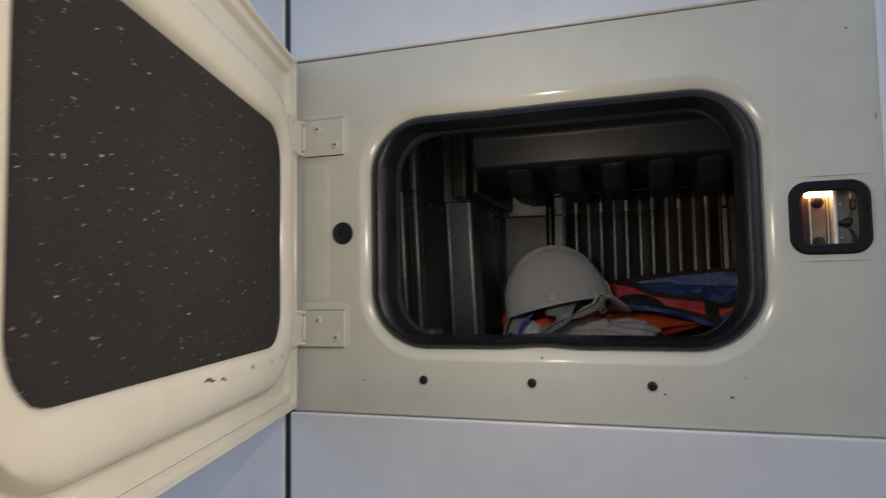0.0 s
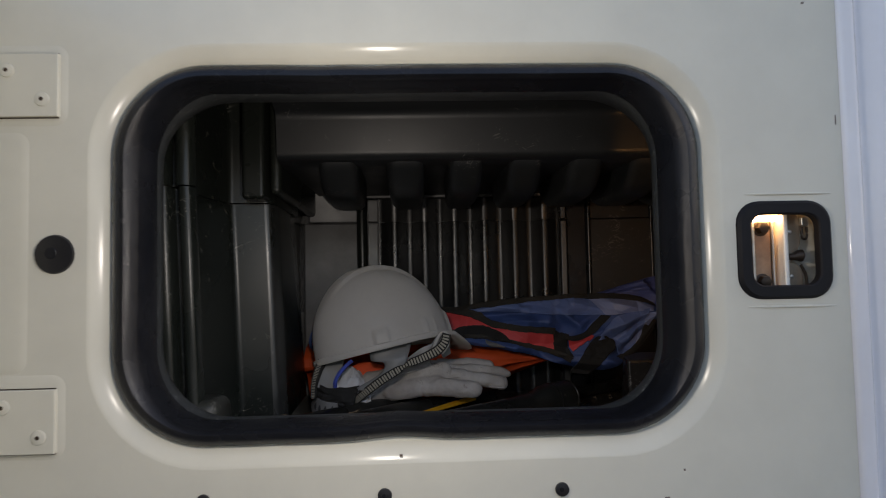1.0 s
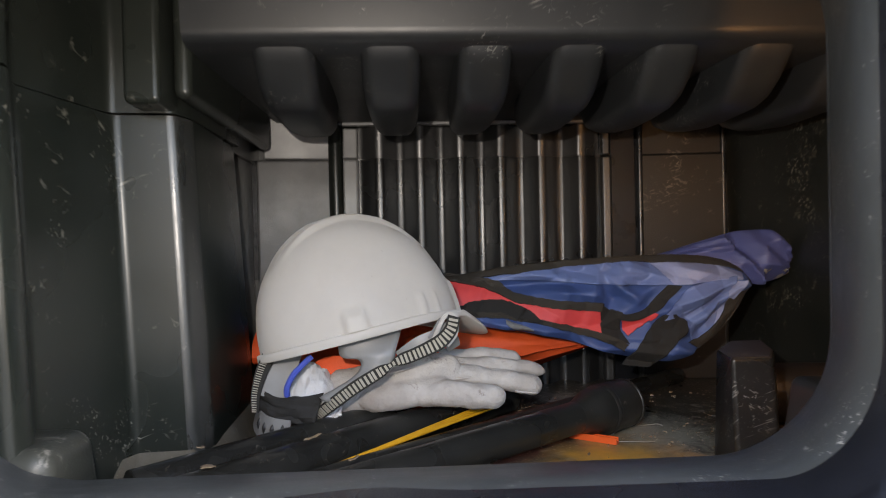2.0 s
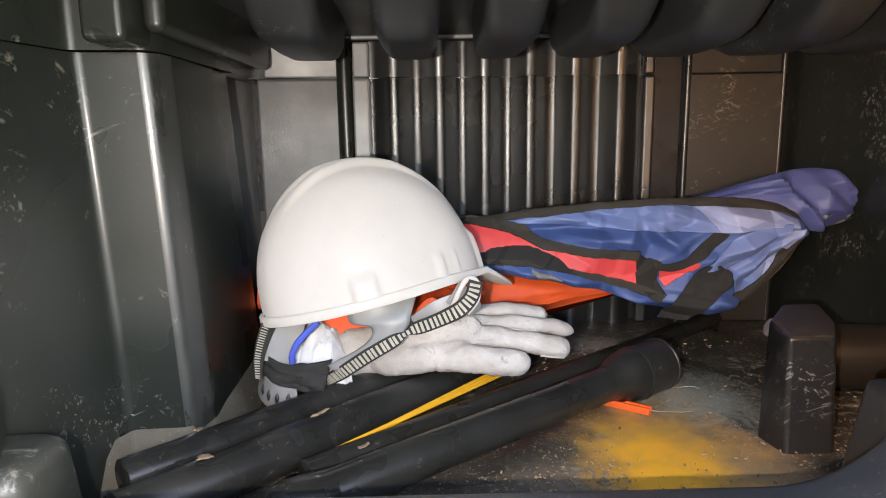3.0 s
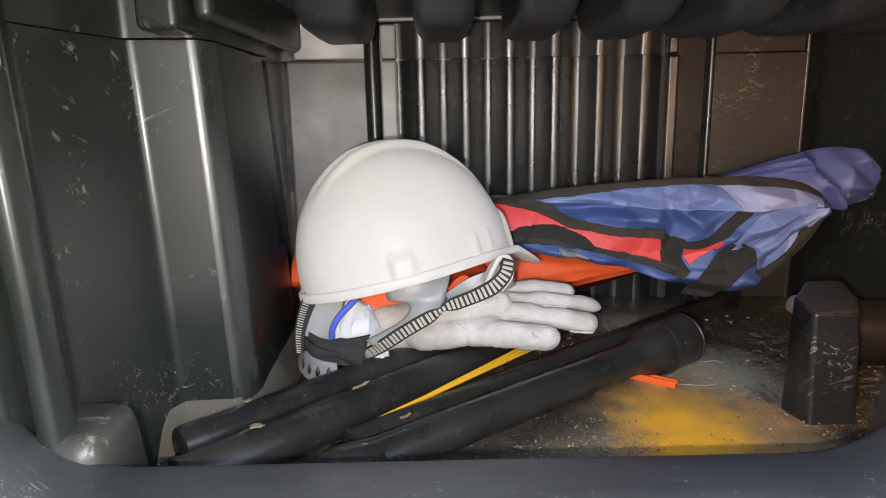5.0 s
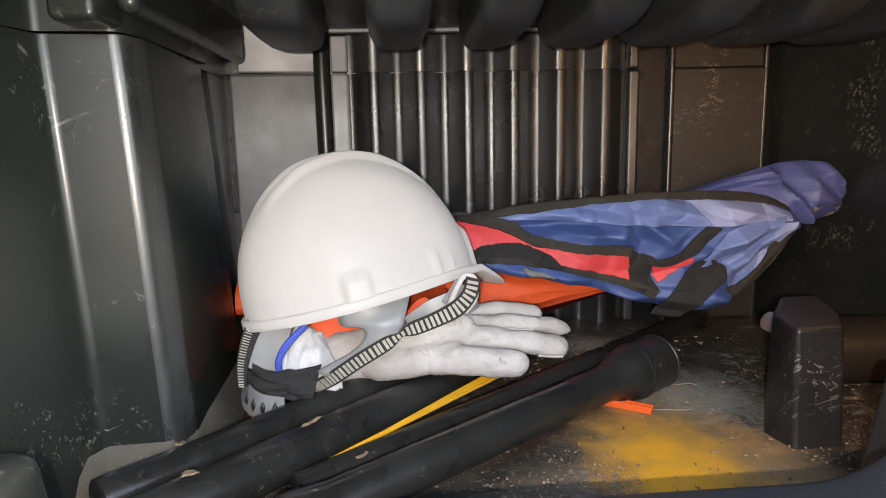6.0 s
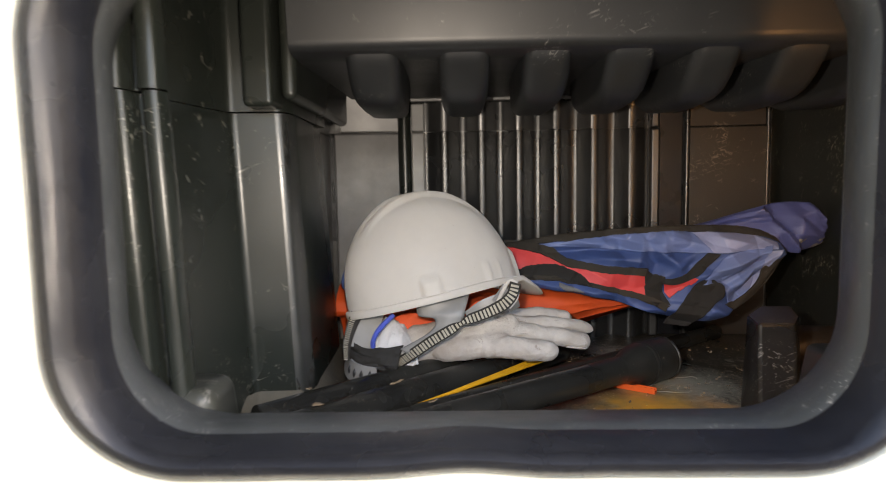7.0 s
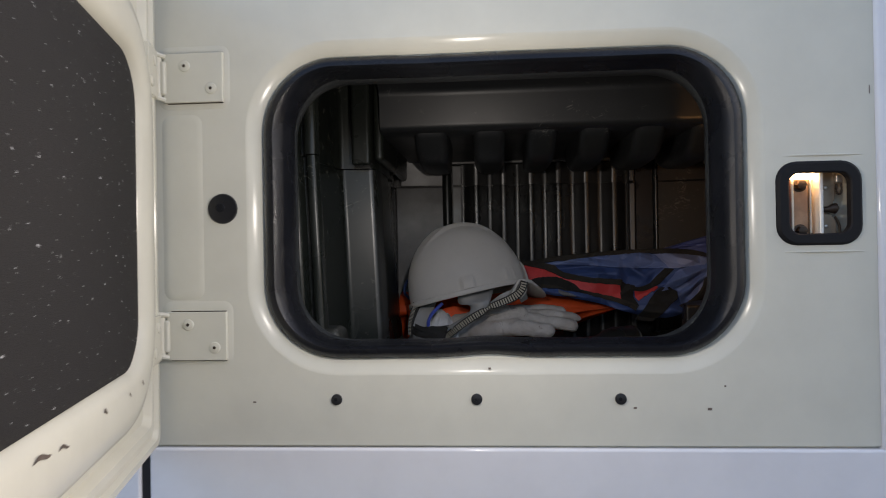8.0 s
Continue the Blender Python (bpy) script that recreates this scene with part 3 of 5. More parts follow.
part("tab", box(0.2609, 0.2689, PY + 0.016, PY + 0.0215, 1.5585, 1.5675), STEEL, latch, bevel=0.0012)
part("tab_loop", rod(spline([(0.2617, PY + 0.018, 1.5575), (0.2617, PY + 0.018, 1.5465), (0.2653, PY + 0.018, 1.5445), (0.2673, PY + 0.018, 1.5485), (0.2673, PY + 0.018, 1.5575)], 5), 0.0013, 8), BOLT, latch)
for z in (1.5525, 1.5055):
    part("rivet", disc(0.2501, PY + 0.020, z, 0.0022, 0.002, 12, dome=0.0008), STEEL, latch)
for z in (1.5575, 1.5005):
    b = part("bolt", disc(0.2233, PY + 0.021, z, 0.0066, 0.010, 6, dome=0.001), BOLT, latch)
    part("washer", disc(0.2233, PY + 0.0285, z, 0.0086, 0.0015, 16), BOLT, b)
clamp = thing("courtesy_lamp", "small lit amber lamp inside the latch pocket", "lamp", (0.2130, 1.10, 1.5805))
part("lens", box(0.2065, 0.2365, PY + 0.016, PY + 0.0265, 1.5640, 1.5755), LAMP, clamp, "glowing amber lens", bevel=0.002)
part("socket", box(0.2055, 0.2375, PY + 0.014, PY + 0.0265, 1.5760, 1.5875), BLACK, clamp, bevel=0.002)

# ---- rubber seal round the opening ----
seal_profile = [(0.000, 1.084), (0.001, 1.074), (-0.002, 1.066), (-0.008, 1.060), (-0.015, 1.059), (-0.021, 1.063), (-0.025, 1.071), (-0.029, 1.082), (-0.0315, 1.092),
                (-0.030, 1.104), (-0.012, 1.104)]


def dense(ring, step=0.012):
    out = []
    for a, b in zip(ring, ring[1:] + ring[:1]):
        a, b = Vector(a), Vector(b)
        k = max(1, int((b - a).length / step))
        out += [a.lerp(b, i / k) for i in range(k)]
    return out


def ring_points(off, y):
    base = dense(around(0.0, y))
    out = []
    for p in base:
        qx, qz = p.x - CX, p.z - CZ
        hx, hz = OW / 2 - OR, OH / 2 - OR
        c = Vector((max(-hx, min(hx, qx)), max(-hz, min(hz, qz))))
        d = (Vector((qx, qz)) - c).normalized()
        flat = off if off > -0.012 else -0.012 + 0.38 * (off + 0.012)   # the bulb is slimmer along the long sides
        x, z = CX + c.x + d.x * (OR + off), CZ + c.y + d.y * (OR + flat)
        low = math.exp(-((x + 0.165) / 0.038) ** 2) if z < 1.45 else 0.0
        out.append((x, y + 0.002 * low, z + 0.0032 * low + 0.0007 * fbm(x, 0, z, 9.0)))
    return out


seal = thing("door_seal", "thick black rubber seal around the locker opening", "seal", (CX, 1.08, 1.35))
part("bulb", loft([ring_points(o, y) for o, y in seal_profile[:7]] + [ring_points(-0.014, 1.083)], closed=True), RUBBER, seal, "rounded rubber bulb")
part("inner_flange", loft([ring_points(o, y) for o, y in ((-0.0245, 1.0715), (-0.029, 1.082), (-0.0315, 1.092), (-0.031, 1.104), (-0.012, 1.104), (-0.013, 1.0835))], closed=True), RUBBER, seal)

# ---- the locker's moulded liner ----
locker = thing("storage_locker", "black moulded plastic storage locker inside the cab", "locker", (0, 1.45, 1.28), kind="structure")
FZ = 1.28                       # floor
RY = 1.785                      # rear wall
RX = 0.372                      # right wall


def collar_ring(side_in, flat_in, y, r):
    """A rounded rectangle inside the opening: drawn in by side_in at the ends and flat_in at top and bottom."""
    return [(x, y, z) for x, z in rrect(CX, CZ, OW - 2 * side_in, OH - 2 * flat_in, r, 14)]


collar = [(0.010, 0.006, 1.106, 0.090), (0.027, 0.016, 1.106, 0.078), (0.030, 0.0185, 1.113, 0.076), (0.024, 0.0150, 1.140, 0.078), (0.010, 0.0085, 1.170, 0.084), (0.0, 0.0035, 1.192, 0.090), (-0.002, 0.0015, 1.197, 0.092),
          (-0.006, -0.003, 1.200, 0.094), (-0.045, -0.045, 1.201, 0.100), (-0.045, -0.045, 1.204, 0.100), (-0.004, -0.004, 1.203, 0.092), (0.004, 0.000, 1.170, 0.086), (0.018, 0.010, 1.115, 0.084)]
part("collar", loft([collar_ring(*c) for c in collar], closed=True), COLLAR, locker, "black plastic collar of the opening")
left_plan = fillet([(-0.50, 1.182), (-0.461, 1.182), (-0.436, 1.180), (-0.434, 1.206), (-0.427, 1.204), (-0.425, 1.188), (-0.412, 1.188), (-0.408, 1.206), (-0.432, 1.250), (-0.413, 1.3685), (-0.358, 1.374),
                    (-0.350, 1.400), (-0.359, 1.585), (-0.376, 1.592), (-0.402, 1.594)], 0.008)
part("left_wall", wall_strip(left_plan, FZ - 0.03, 1.627, 0.006, lean=0.015, side=1, twist=0.007), PLASTIC, locker, "scuffed black ribbed side wall")
faced(bpy.data.objects["left_wall"], WORN, lambda f: 1.3695 < f.center.y < 1.403 and f.center.x > -0.372)
upper_plan = fillet([(-0.50, 1.180), (-0.462, 1.180), (-0.438, 1.178), (-0.436, 1.204), (-0.429, 1.202), (-0.428, 1.185), (-0.411, 1.185), (-0.407, 1.203), (-0.434, 1.250), (-0.415, 1.3645), (-0.358, 1.370),
                     (-0.352, 1.396), (-0.352, 1.585), (-0.372, 1.592), (-0.374, RY + 0.02)], 0.008)
part("upper_left_wall", wall_strip(upper_plan, 1.6285, 1.80, 0.006, side=1), PLASTIC, locker, "black upper half of the side wall")
# The wall's far end, coloured grey for the torch light it catches.
part("lit_far_wall", wall_strip([(-0.418, 1.690), (-0.386, 1.728), (-0.384, RY - 0.002)], FZ - 0.03, 1.636, 0.004, side=1), MATT, locker, "far end of the side wall in a lit grey")
skirt_top = fillet([(-0.41, 1.335), (-0.396, 1.369), (-0.349, 1.372), (-0.341, 1.400), (-0.341, 1.585)], 0.005)
skirt_low = fillet([(-0.41, 1.315), (-0.388, 1.350), (-0.334, 1.353), (-0.318, 1.395), (-0.324, 1.585)], 0.005)
sk = bmesh.new()
ra = [sk.verts.new((p.x, p.y, FZ + 0.036)) for p in skirt_top]
rb = [sk.verts.new((p.x, p.y, FZ - 0.004)) for p in skirt_low]
for i in range(len(ra) - 1):
    sk.faces.new((ra[i], ra[i + 1], rb[i + 1], rb[i]))
part("dusty_skirt", sk, DUST, locker, "dust-covered sloping foot of the side wall")
part("corner_block", box(-0.500, -0.372, 1.178, 1.262, FZ - 0.01, 1.374, 0.008), BLOCK, locker, "scuffed dusty black corner block", bevel=0.014, segs=4)

rb = loft([[(x, y, z) for x, y in ((x0, 1.182), (RX - 0.003, 1.182), (RX - 0.003, 1.272), (x0 + 0.004, 1.272))] for x0, z in ((0.138, FZ - 0.01), (0.160, 1.390))], caps=True)
part("corner_block", rb, POST, locker, "smooth black corner block", bevel=0.007, segs=4)

part("right_wall", wall_strip(fillet([(0.31, 1.172), (RX, 1.176), (RX, 1.5), (RX - 0.004, RY + 0.02)], 0.02), FZ - 0.03, 1.80, 0.006, side=-1), SCRATCHED, locker, "scratched black side wall")
part("liner_floor", grid(lambda u, v: (-0.47 + 0.86 * u, 1.15 + 0.66 * v, FZ + 0.0015 * fbm(u * 0.9, v * 0.7, 0, 9)), 60, 46), FLOOR, locker, "dusty black floor with spilled yellow powder")
part("liner_top", box(-0.5, RX + 0.01, 1.165, RY + 0.03, 1.801, 1.806), PLASTIC, locker)

# A slanting moulded post: six-sided, its flat top running back to the right.
post_low = [(0.168, 1.367), (0.211, 1.365), (0.236, 1.410), (0.256, 1.476), (0.205, 1.476), (0.161, 1.402)]
post_top = [(0.165, 1.371), (0.206, 1.370), (0.231, 1.412), (0.253, 1.475), (0.214, 1.475), (0.176, 1.424)]
pm = loft([[(x, y, FZ - 0.01) for x, y in post_low], [(x, y, 1.3865) for x, y in post_top]], caps=True)
part("corner_post", pm, POST, locker, "dusty black moulded post", bevel=0.0045, segs=4)
faced(bpy.data.objects["corner_post"], BROWN, lambda f: f.normal.z > 0.5)

# Rear wall: flat panel with raised frames and upright ribs.
rear = part("rear_wall", box(-0.46, RX + 0.01, RY, RY + 0.006, FZ - 0.03, 1.80), REAR, locker, "dusty grey-black ribbed rear wall")


def slab(x0, x1, z0, z1, proud0, proud1, parent, name, label="", r=0.0045, top=0.0, material=None):
    """An upright moulded slab whose face stands proud by proud0 at x0 and proud1 at x1."""
    bm = bmesh.new()
    vs = [bm.verts.new((x, RY - p, z)) for z, k in ((z0, 0.0), (z1, top)) for x, p in ((x0, proud0 + k), (x1, proud1 + k), (x1, 0.001), (x0, 0.001))]
    for f in ((3, 2, 1, 0), (4, 5, 6, 7), (0, 1, 5, 4), (1, 2, 6, 5), (2, 3, 7, 6), (3, 0, 4, 7)):
        bm.faces.new([vs[k] for k in f])
    return part(name, bm, material or REAR, parent, label, bevel=r, segs=4)


# Black slab drawn for the shade inside a narrow slot.
slab(-0.3865, -0.3755, 1.452, 1.634, 0.004, 0.004, rear, "slot_shade", r=0.001, material=RUBBER)
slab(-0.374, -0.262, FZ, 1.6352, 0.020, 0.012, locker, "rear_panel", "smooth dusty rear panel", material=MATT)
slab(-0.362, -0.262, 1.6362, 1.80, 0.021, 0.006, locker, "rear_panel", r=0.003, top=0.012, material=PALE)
slab(0.222, 0.352, FZ, 1.6352, 0.010, 0.022, locker, "rear_panel", "scratched brownish rear panel", r=0.002, material=BROWN)
# A recess's shade, laid on as a flat black slab.
slab(0.178, 0.217, FZ, 1.69, 0.003, 0.005, rear, "groove_shade", r=0.001, material=RUBBER)
for x in (0.2205, 0.3545):
    part("edge_bead", rod([(x, RY - 0.016, FZ), (x, RY - 0.016, 1.46), (x, RY - 0.016, 1.70)], 0.0045, 12), REAR, rear)
slab(0.222, 0.352, 1.6362, 1.80, 0.006, 0.016, locker, "rear_panel", r=0.002, material=BROWN)
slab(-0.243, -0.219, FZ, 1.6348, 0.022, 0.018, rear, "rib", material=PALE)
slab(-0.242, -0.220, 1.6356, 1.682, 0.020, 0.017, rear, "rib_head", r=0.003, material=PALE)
slab(0.159, 0.175, FZ, 1.6348, 0.0185, 0.0205, rear, "rib")
slab(0.160, 0.174, 1.6356, 1.682, 0.016, 0.018, rear, "rib_head", r=0.004)


def crest(d, flat):
    """Height of the corrugation, 1 at the crest (d = 0) and 0 in the trough (d = 1): gently rounded lands, steep flanks."""
    def slope(u):
        u = min(u, 1 - u)
        return 0.30 * u / flat if u < flat else min(1.0, 0.30 + 0.70 * (u - flat) / 0.07)
    n = 60
    steps = [slope((i + 0.5) / n) for i in range(n)]
    return 1 - sum(v * max(0.0, min(1.0, d * n - i)) for i, v in enumerate(steps)) / sum(steps)


def rib(x, half, k, z0, z1, depth0, depth1, name):
    """One wave of the corrugated wall: slanting flanks, rounded crest and feet."""
    bm = bmesh.new()
    rows = []
    for z, depth in ((z0, depth0), (z1, depth1)):
        rows.append([bm.verts.new((x + half * d, RY - 0.002 - depth * crest(abs(d), k), z)) for d in (-1 + i / 24 for i in range(49))])
    a, b = rows
    for i in range(48):
        bm.faces.new((a[i], a[i + 1], b[i + 1], b[i]))
    ends = [bm.verts.new((x + half * d, RY + 0.001, z)) for z in (z0, z1) for d in (-1, 1)]
    bm.faces.new((ends[0], *a, ends[1]))
    bm.faces.new((ends[3], *b[::-1], ends[2]))
    return part(name, bm, HEAD if name == "rib_head" else REAR, rear, angle=60)


for i in range(6):
    x = -0.187 + 0.0629 * i
    rib(x, 0.03145, 0.15, FZ, 1.6348, 0.021, 0.021, "rib")
    rib(x, 0.03145, 0.17, 1.6356, 1.684, 0.017, 0.021, "rib_head")
BAR = spline([(-0.254, RY - 0.012, FZ), (-0.254, RY - 0.012, 1.5), (-0.254, RY - 0.012, 1.675), (-0.246, RY - 0.012, 1.69), (-0.20, RY - 0.012, 1.694), (0.17, RY - 0.012, 1.692)], 6)
part("frame_bar", sweep(BAR, lambda i, c: [(0.0110 * math.cos(a), 0.0105 * math.sin(a)) for a in (2 * math.pi * k / 14 for k in range(14))], up=(0, -1, 0)), PLASTIC, rear)
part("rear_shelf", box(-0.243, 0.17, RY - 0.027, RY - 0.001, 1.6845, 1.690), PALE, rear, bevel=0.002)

# Upper box hanging into the locker, with moulded blocks under it.
hood_bm = wall_strip(fillet([(1.20, 1.800), (1.335, 1.752), (1.342, 1.688), (1.375, 1.682), (1.76, 1.690)], 0.010, 5), -0.34, RX - 0.004, 0.006, side=1)
for v in hood_bm.verts:
    v.co = (v.co.z, v.co.x, v.co.y)
hood = part("upper_box", hood_bm, HOOD, locker, "black moulded upper box")
part("end_strip", box(-0.388, -0.356, 1.332, 1.40, 1.630, 1.80), PLASTIC, locker, "black upright strip at the end of the upper box", bevel=0.006, segs=3)
part("box_cheek", box(-0.355, -0.338, 1.36, 1.70, 1.640, 1.80), PLASTIC, locker, bevel=0.008, segs=3)


def hanging_block(x, w, low):
    """A moulded tongue under the upper box: sloping front, flat underside, narrowing to the rear."""
    top = 1.706
    rings = []
    for y, z, k in ((1.357, low + 0.050, 1.0), (1.372, low + 0.036, 1.0), (1.392, low + 0.017, 1.0), (1.410, low + 0.006, 1.0), (1.430, low + 0.001, 0.99), (1.485, low - 0.001, 0.97), (1.53, low - 0.001, 0.93), (1.585, low + 0.004, 0.84), (1.625, low + 0.015, 0.76), (1.645, low + 0.034, 0.72)):
        h, r = w * 0.52 * k, 0.015 * k
        ring = [(x - h - 0.003, y, top)]
        ring += [(x - h + r - r * math.cos(a), y, z + r - r * math.sin(a)) for a in (math.pi / 2 * i / 6 for i in range(7))]
        ring += [(x + h - r + r * math.cos(a), y, z + r - r * math.sin(a)) for a in (math.pi / 2 * i / 6 for i in range(6, -1, -1))]
        rings.append(ring + [(x + h + 0.003, y, top)])
    return loft(rings, caps=True)


for x, w in ((-0.257, 0.056), (-0.157, 0.054), (-0.067, 0.050), (0.022, 0.050), (0.113, 0.050), (0.206, 0.050), (0.298, 0.050)):
    part("hanging_block", hanging_block(x, w, 1.636), HOOD, hood, angle=50)

# ---- locker door, standing open ----
door = thing("locker_door", "cream painted steel locker door, wide open, with black insulation inside", "door", (-0.58, 1.04, 1.547))


def door_ring(off, x, r, cy=None, cz=1.547, w=None, h=None):
    cy, w, h = cy or (DY0 + DY1) / 2, w or DY1 - DY0, h or 0.596
    return [SWING @ Vector((x, y, z)) for y, z in rrect(cy, cz, w + 2 * off, h + 2 * off, max(0.004, r), 8)]


FY, FZC, FW, FH = 0.6525, 1.532, 0.606, 0.340   # insulation
pan = [door_ring(0, DX - 0.034, 0.012), door_ring(0, DX - 0.004, 0.012), door_ring(-0.003, DX, 0.012), door_ring(-0.010, DX, 0.012), door_ring(-0.013, DX - 0.006, 0.012),
       door_ring(-0.020, DX - 0.006, 0.012), door_ring(-0.023, DX - 0.002, 0.012), door_ring(-0.030, DX - 0.003, 0.012), door_ring(-0.036, DX - 0.012, 0.012)]
pan += [door_ring(o, x, 0.055 + o, FY, FZC, FW - 2 * max(0.0, o - 0.044), FH) for o, x in ((0.066, DX - 0.012), (0.064, DX - 0.010), (0.059, DX + 0.001), (0.052, DX + 0.005), (0.040, DX + 0.006), (0.014, DX + 0.006), (0.004, DX + 0.001), (0.0, DX - 0.008))]
part("inner_pan", loft(pan), CREAM, door, "pressed cream steel inner pan with chipped paint")
part("outer_skin", loft([door_ring(0, DX - 0.034, 0.012), door_ring(0.004, DX - 0.036, 0.014), door_ring(0.004, DX - 0.040, 0.014)], caps=True), WHITE, door, "white outer skin")
part("insulation", loft([door_ring(o, x, 0.055 + o, FY, FZC, FW, FH) for o, x in ((0.003, DX - 0.010), (0.0, DX - 0.004), (-0.006, DX - 0.002), (-0.02, DX - 0.0015))], caps=True), FOAM, door, "speckled black felt insulation")
for y, z, w, h in ((0.66, 1.346, 0.03, 0.004), (0.70, 1.342, 0.02, 0.003), (0.93, 1.346, 0.006, 0.004), (0.88, 1.343, 0.006, 0.003), (0.80, 1.345, 0.01, 0.004)):
    part("paint_chip", grid(lambda u, v: SWING @ Vector((DX + 0.0068, y + w * (u - 0.5), z + h * (v - 0.5) * math.sin(math.pi * (0.1 + 0.8 * u)) + 0.002 * math.sin(5 * u))), 6, 2), CHIP, door)

# ---- hard hat ----
HM = pose(-0.201, 1.509, 1.4065, 0, 0, 12) @ pose(0, 0, 0, -8, -11.5, 0) @ pose(0, 0, 0, 0, 0, 13)
hat = thing("hard_hat", "white plastic hard hat with scuffs, lying on gloves", "hard hat", (-0.197, 1.515, 1.398))
HA, HB, HH = 0.1145, 0.103, 0.1265


def hat_point(az, th, grow=0.0):
    """A point of the shell: az round it from the front, th from the crown (0) to the rim (1)."""
    c, s = math.cos(az), math.sin(az)
    a = HA + grow
    rho, z = math.sin(th * math.pi / 2) ** (0.88 + 0.26 * max(0.0, c)), math.cos(th * math.pi / 2) ** 0.90
    x, y = a * c * rho, (HB + grow) * s * rho
    h = (HH + grow) * z
    fade = max(0.0, min(1.0, (0.84 - th) / 0.22)) * max(0.0, min(1.0, 1.6 - max(x / 0.066, -x / 0.055)))
    ridge = sum(math.exp(-((y - o) / 0.0085) ** 4) for o in (-0.027, 0.0, 0.027)) * 0.0068 * fade
    n = Vector((c * rho, s * rho, z)).normalized()
    return Vector((x, y, h - 0.016 * max(0.0, c) ** 3 * th ** 4)) + n * ridge


def hat_rim(az, out, dz):
    c, s = math.cos(az), math.sin(az)
    peak = max(0.0, c) ** 4
    k = out + 0.036 * peak * max(0.0, min(1.0, out / 0.0034))
    return Vector(((HA + k) * c, (HB + out) * s, dz * (1 - 0.80 * peak) - 0.016 * max(0.0, c) ** 3 - 0.50 * max(0.0, (HA + k) * c - 0.100)))


SLOTS = ((-1.90, 0.100, 0.918, 0.0060), (-1.22, 0.040, 0.915, 0.0030), (-1.02, 0.022, 0.915, 0.0018), (-0.40, 0.08, 0.84, 0.0045), (1.27, 0.100, 0.905, 0.0060))


def step(x, soft):
    k = max(0.0, min(1.0, x / soft + 0.5))
    return k * k * (3 - 2 * k)


def slotted(az, th):
    """The shell with its raised accessory slots at the rim."""
    p = hat_point(az, th)
    az = (az + math.pi) % (2 * math.pi) - math.pi
    k = sum(h * step(half - abs(az - a), 0.055) * step(th - lo, 0.05) for a, half, lo, h in SLOTS)
    return p + Vector((math.cos(az), math.sin(az), 0.0)) * k


NA = 300
rings = [[HM @ slotted(2 * math.pi * i / NA, max(0.01, j / 60)) for i in range(NA)] for j in range(61)]
rings += [[HM @ hat_rim(2 * math.pi * i / NA, o, z) for i in range(NA)] for o, z in ((0.0010, 0.0004), (0.0034, -0.0003), (0.0042, -0.0014), (0.0044, -0.0078), (0.0036, -0.0092), (0.0016, -0.0094), (-0.002, -0.0088))]
rings += [[HM @ hat_point(2 * math.pi * i / NA, max(0.01, j / 12), -0.003) for i in range(NA)] for j in range(12, -1, -1)]
part("shell", loft(rings, caps=True), SHELL, hat, "glossy white shell with ridges", angle=60)


def ribbon(pts, widths, thick, name, material, label="", up=(0, -1, 0.25)):
    """A moulded band of changing width along pts, its broad side to the front."""
    path = spline(pts, 8)

    def section(k, c):
        u = k / (c - 1) * (len(widths) - 1)
        a = min(int(u), len(widths) - 2)
        w = (widths[a] * (1 - u + a) + widths[a + 1] * (u - a)) / 2
        return [(-w, -thick / 2), (w, -thick / 2), (w, thick / 2), (-w, thick / 2)]
    return part(name, sweep(path, section, up=up), material, hat, label, bevel=thick * 0.3, segs=2)


arm_low = spline([(-0.224, 1.444, 1.422), (-0.219, 1.432, 1.407), (-0.216, 1.430, 1.389), (-0.198, 1.427, 1.386), (-0.196, 1.426, 1.377), (-0.208, 1.426, 1.365), (-0.239, 1.431, 1.347)], 10)
arm_top = spline([(-0.148, 1.452, 1.428), (-0.154, 1.441, 1.412), (-0.157, 1.432, 1.403), (-0.160, 1.427, 1.394), (-0.162, 1.426, 1.386), (-0.176, 1.425, 1.370), (-0.226, 1.431, 1.341)], 10)
arm = part("cradle_arm", grid(lambda u, v: arm_low[int(round(u * 60))].lerp(arm_top[int(round(u * 60))], v) - Vector((0, 0.004 * math.sin(math.pi * v), 0)), 60, 8), GREYBAND, hat, "grey plastic cradle arm")
md = arm.modifiers.new("thick", "SOLIDIFY")
md.thickness, md.offset = 0.0022, 0
ribbon([(-0.280, 1.462, 1.400), (-0.284, 1.452, 1.372), (-0.291, 1.446, 1.345)], (0.046, 0.036, 0.030), 0.0022, "cradle_arm", GREYBAND)
ribbon([(-0.120, 1.432, 1.416), (-0.104, 1.436, 1.404), (-0.098, 1.446, 1.392)], (0.024, 0.018, 0.014), 0.0022, "cradle_arm", GREYBAND)
ribbon([(-0.158, 1.440, 1.386), (-0.136, 1.437, 1.400), (-0.110, 1.438, 1.410)], (0.010, 0.013, 0.012), 0.0022, "cradle_arm", GREYBAND)
band_top = spline([(-0.308, 1.456, 1.362), (-0.290, 1.444, 1.348), (-0.262, 1.438, 1.347), (-0.236, 1.440, 1.350)], 8)
band_low = spline([(-0.309, 1.454, 1.336), (-0.290, 1.440, 1.325), (-0.265, 1.434, 1.320), (-0.246, 1.434, 1.316)], 8)
band = part("sweatband", grid(lambda u, v: band_top[int(round(u * 24))].lerp(band_low[int(round(u * 24))], v) + Vector((0, 0.006 * fbm(u, v, 0.0, 2.6), 0)), 24, 10), BLACKWEB, hat, "crumpled black sweatband")
md = band.modifiers.new("thick", "SOLIDIFY")
md.thickness = 0.003
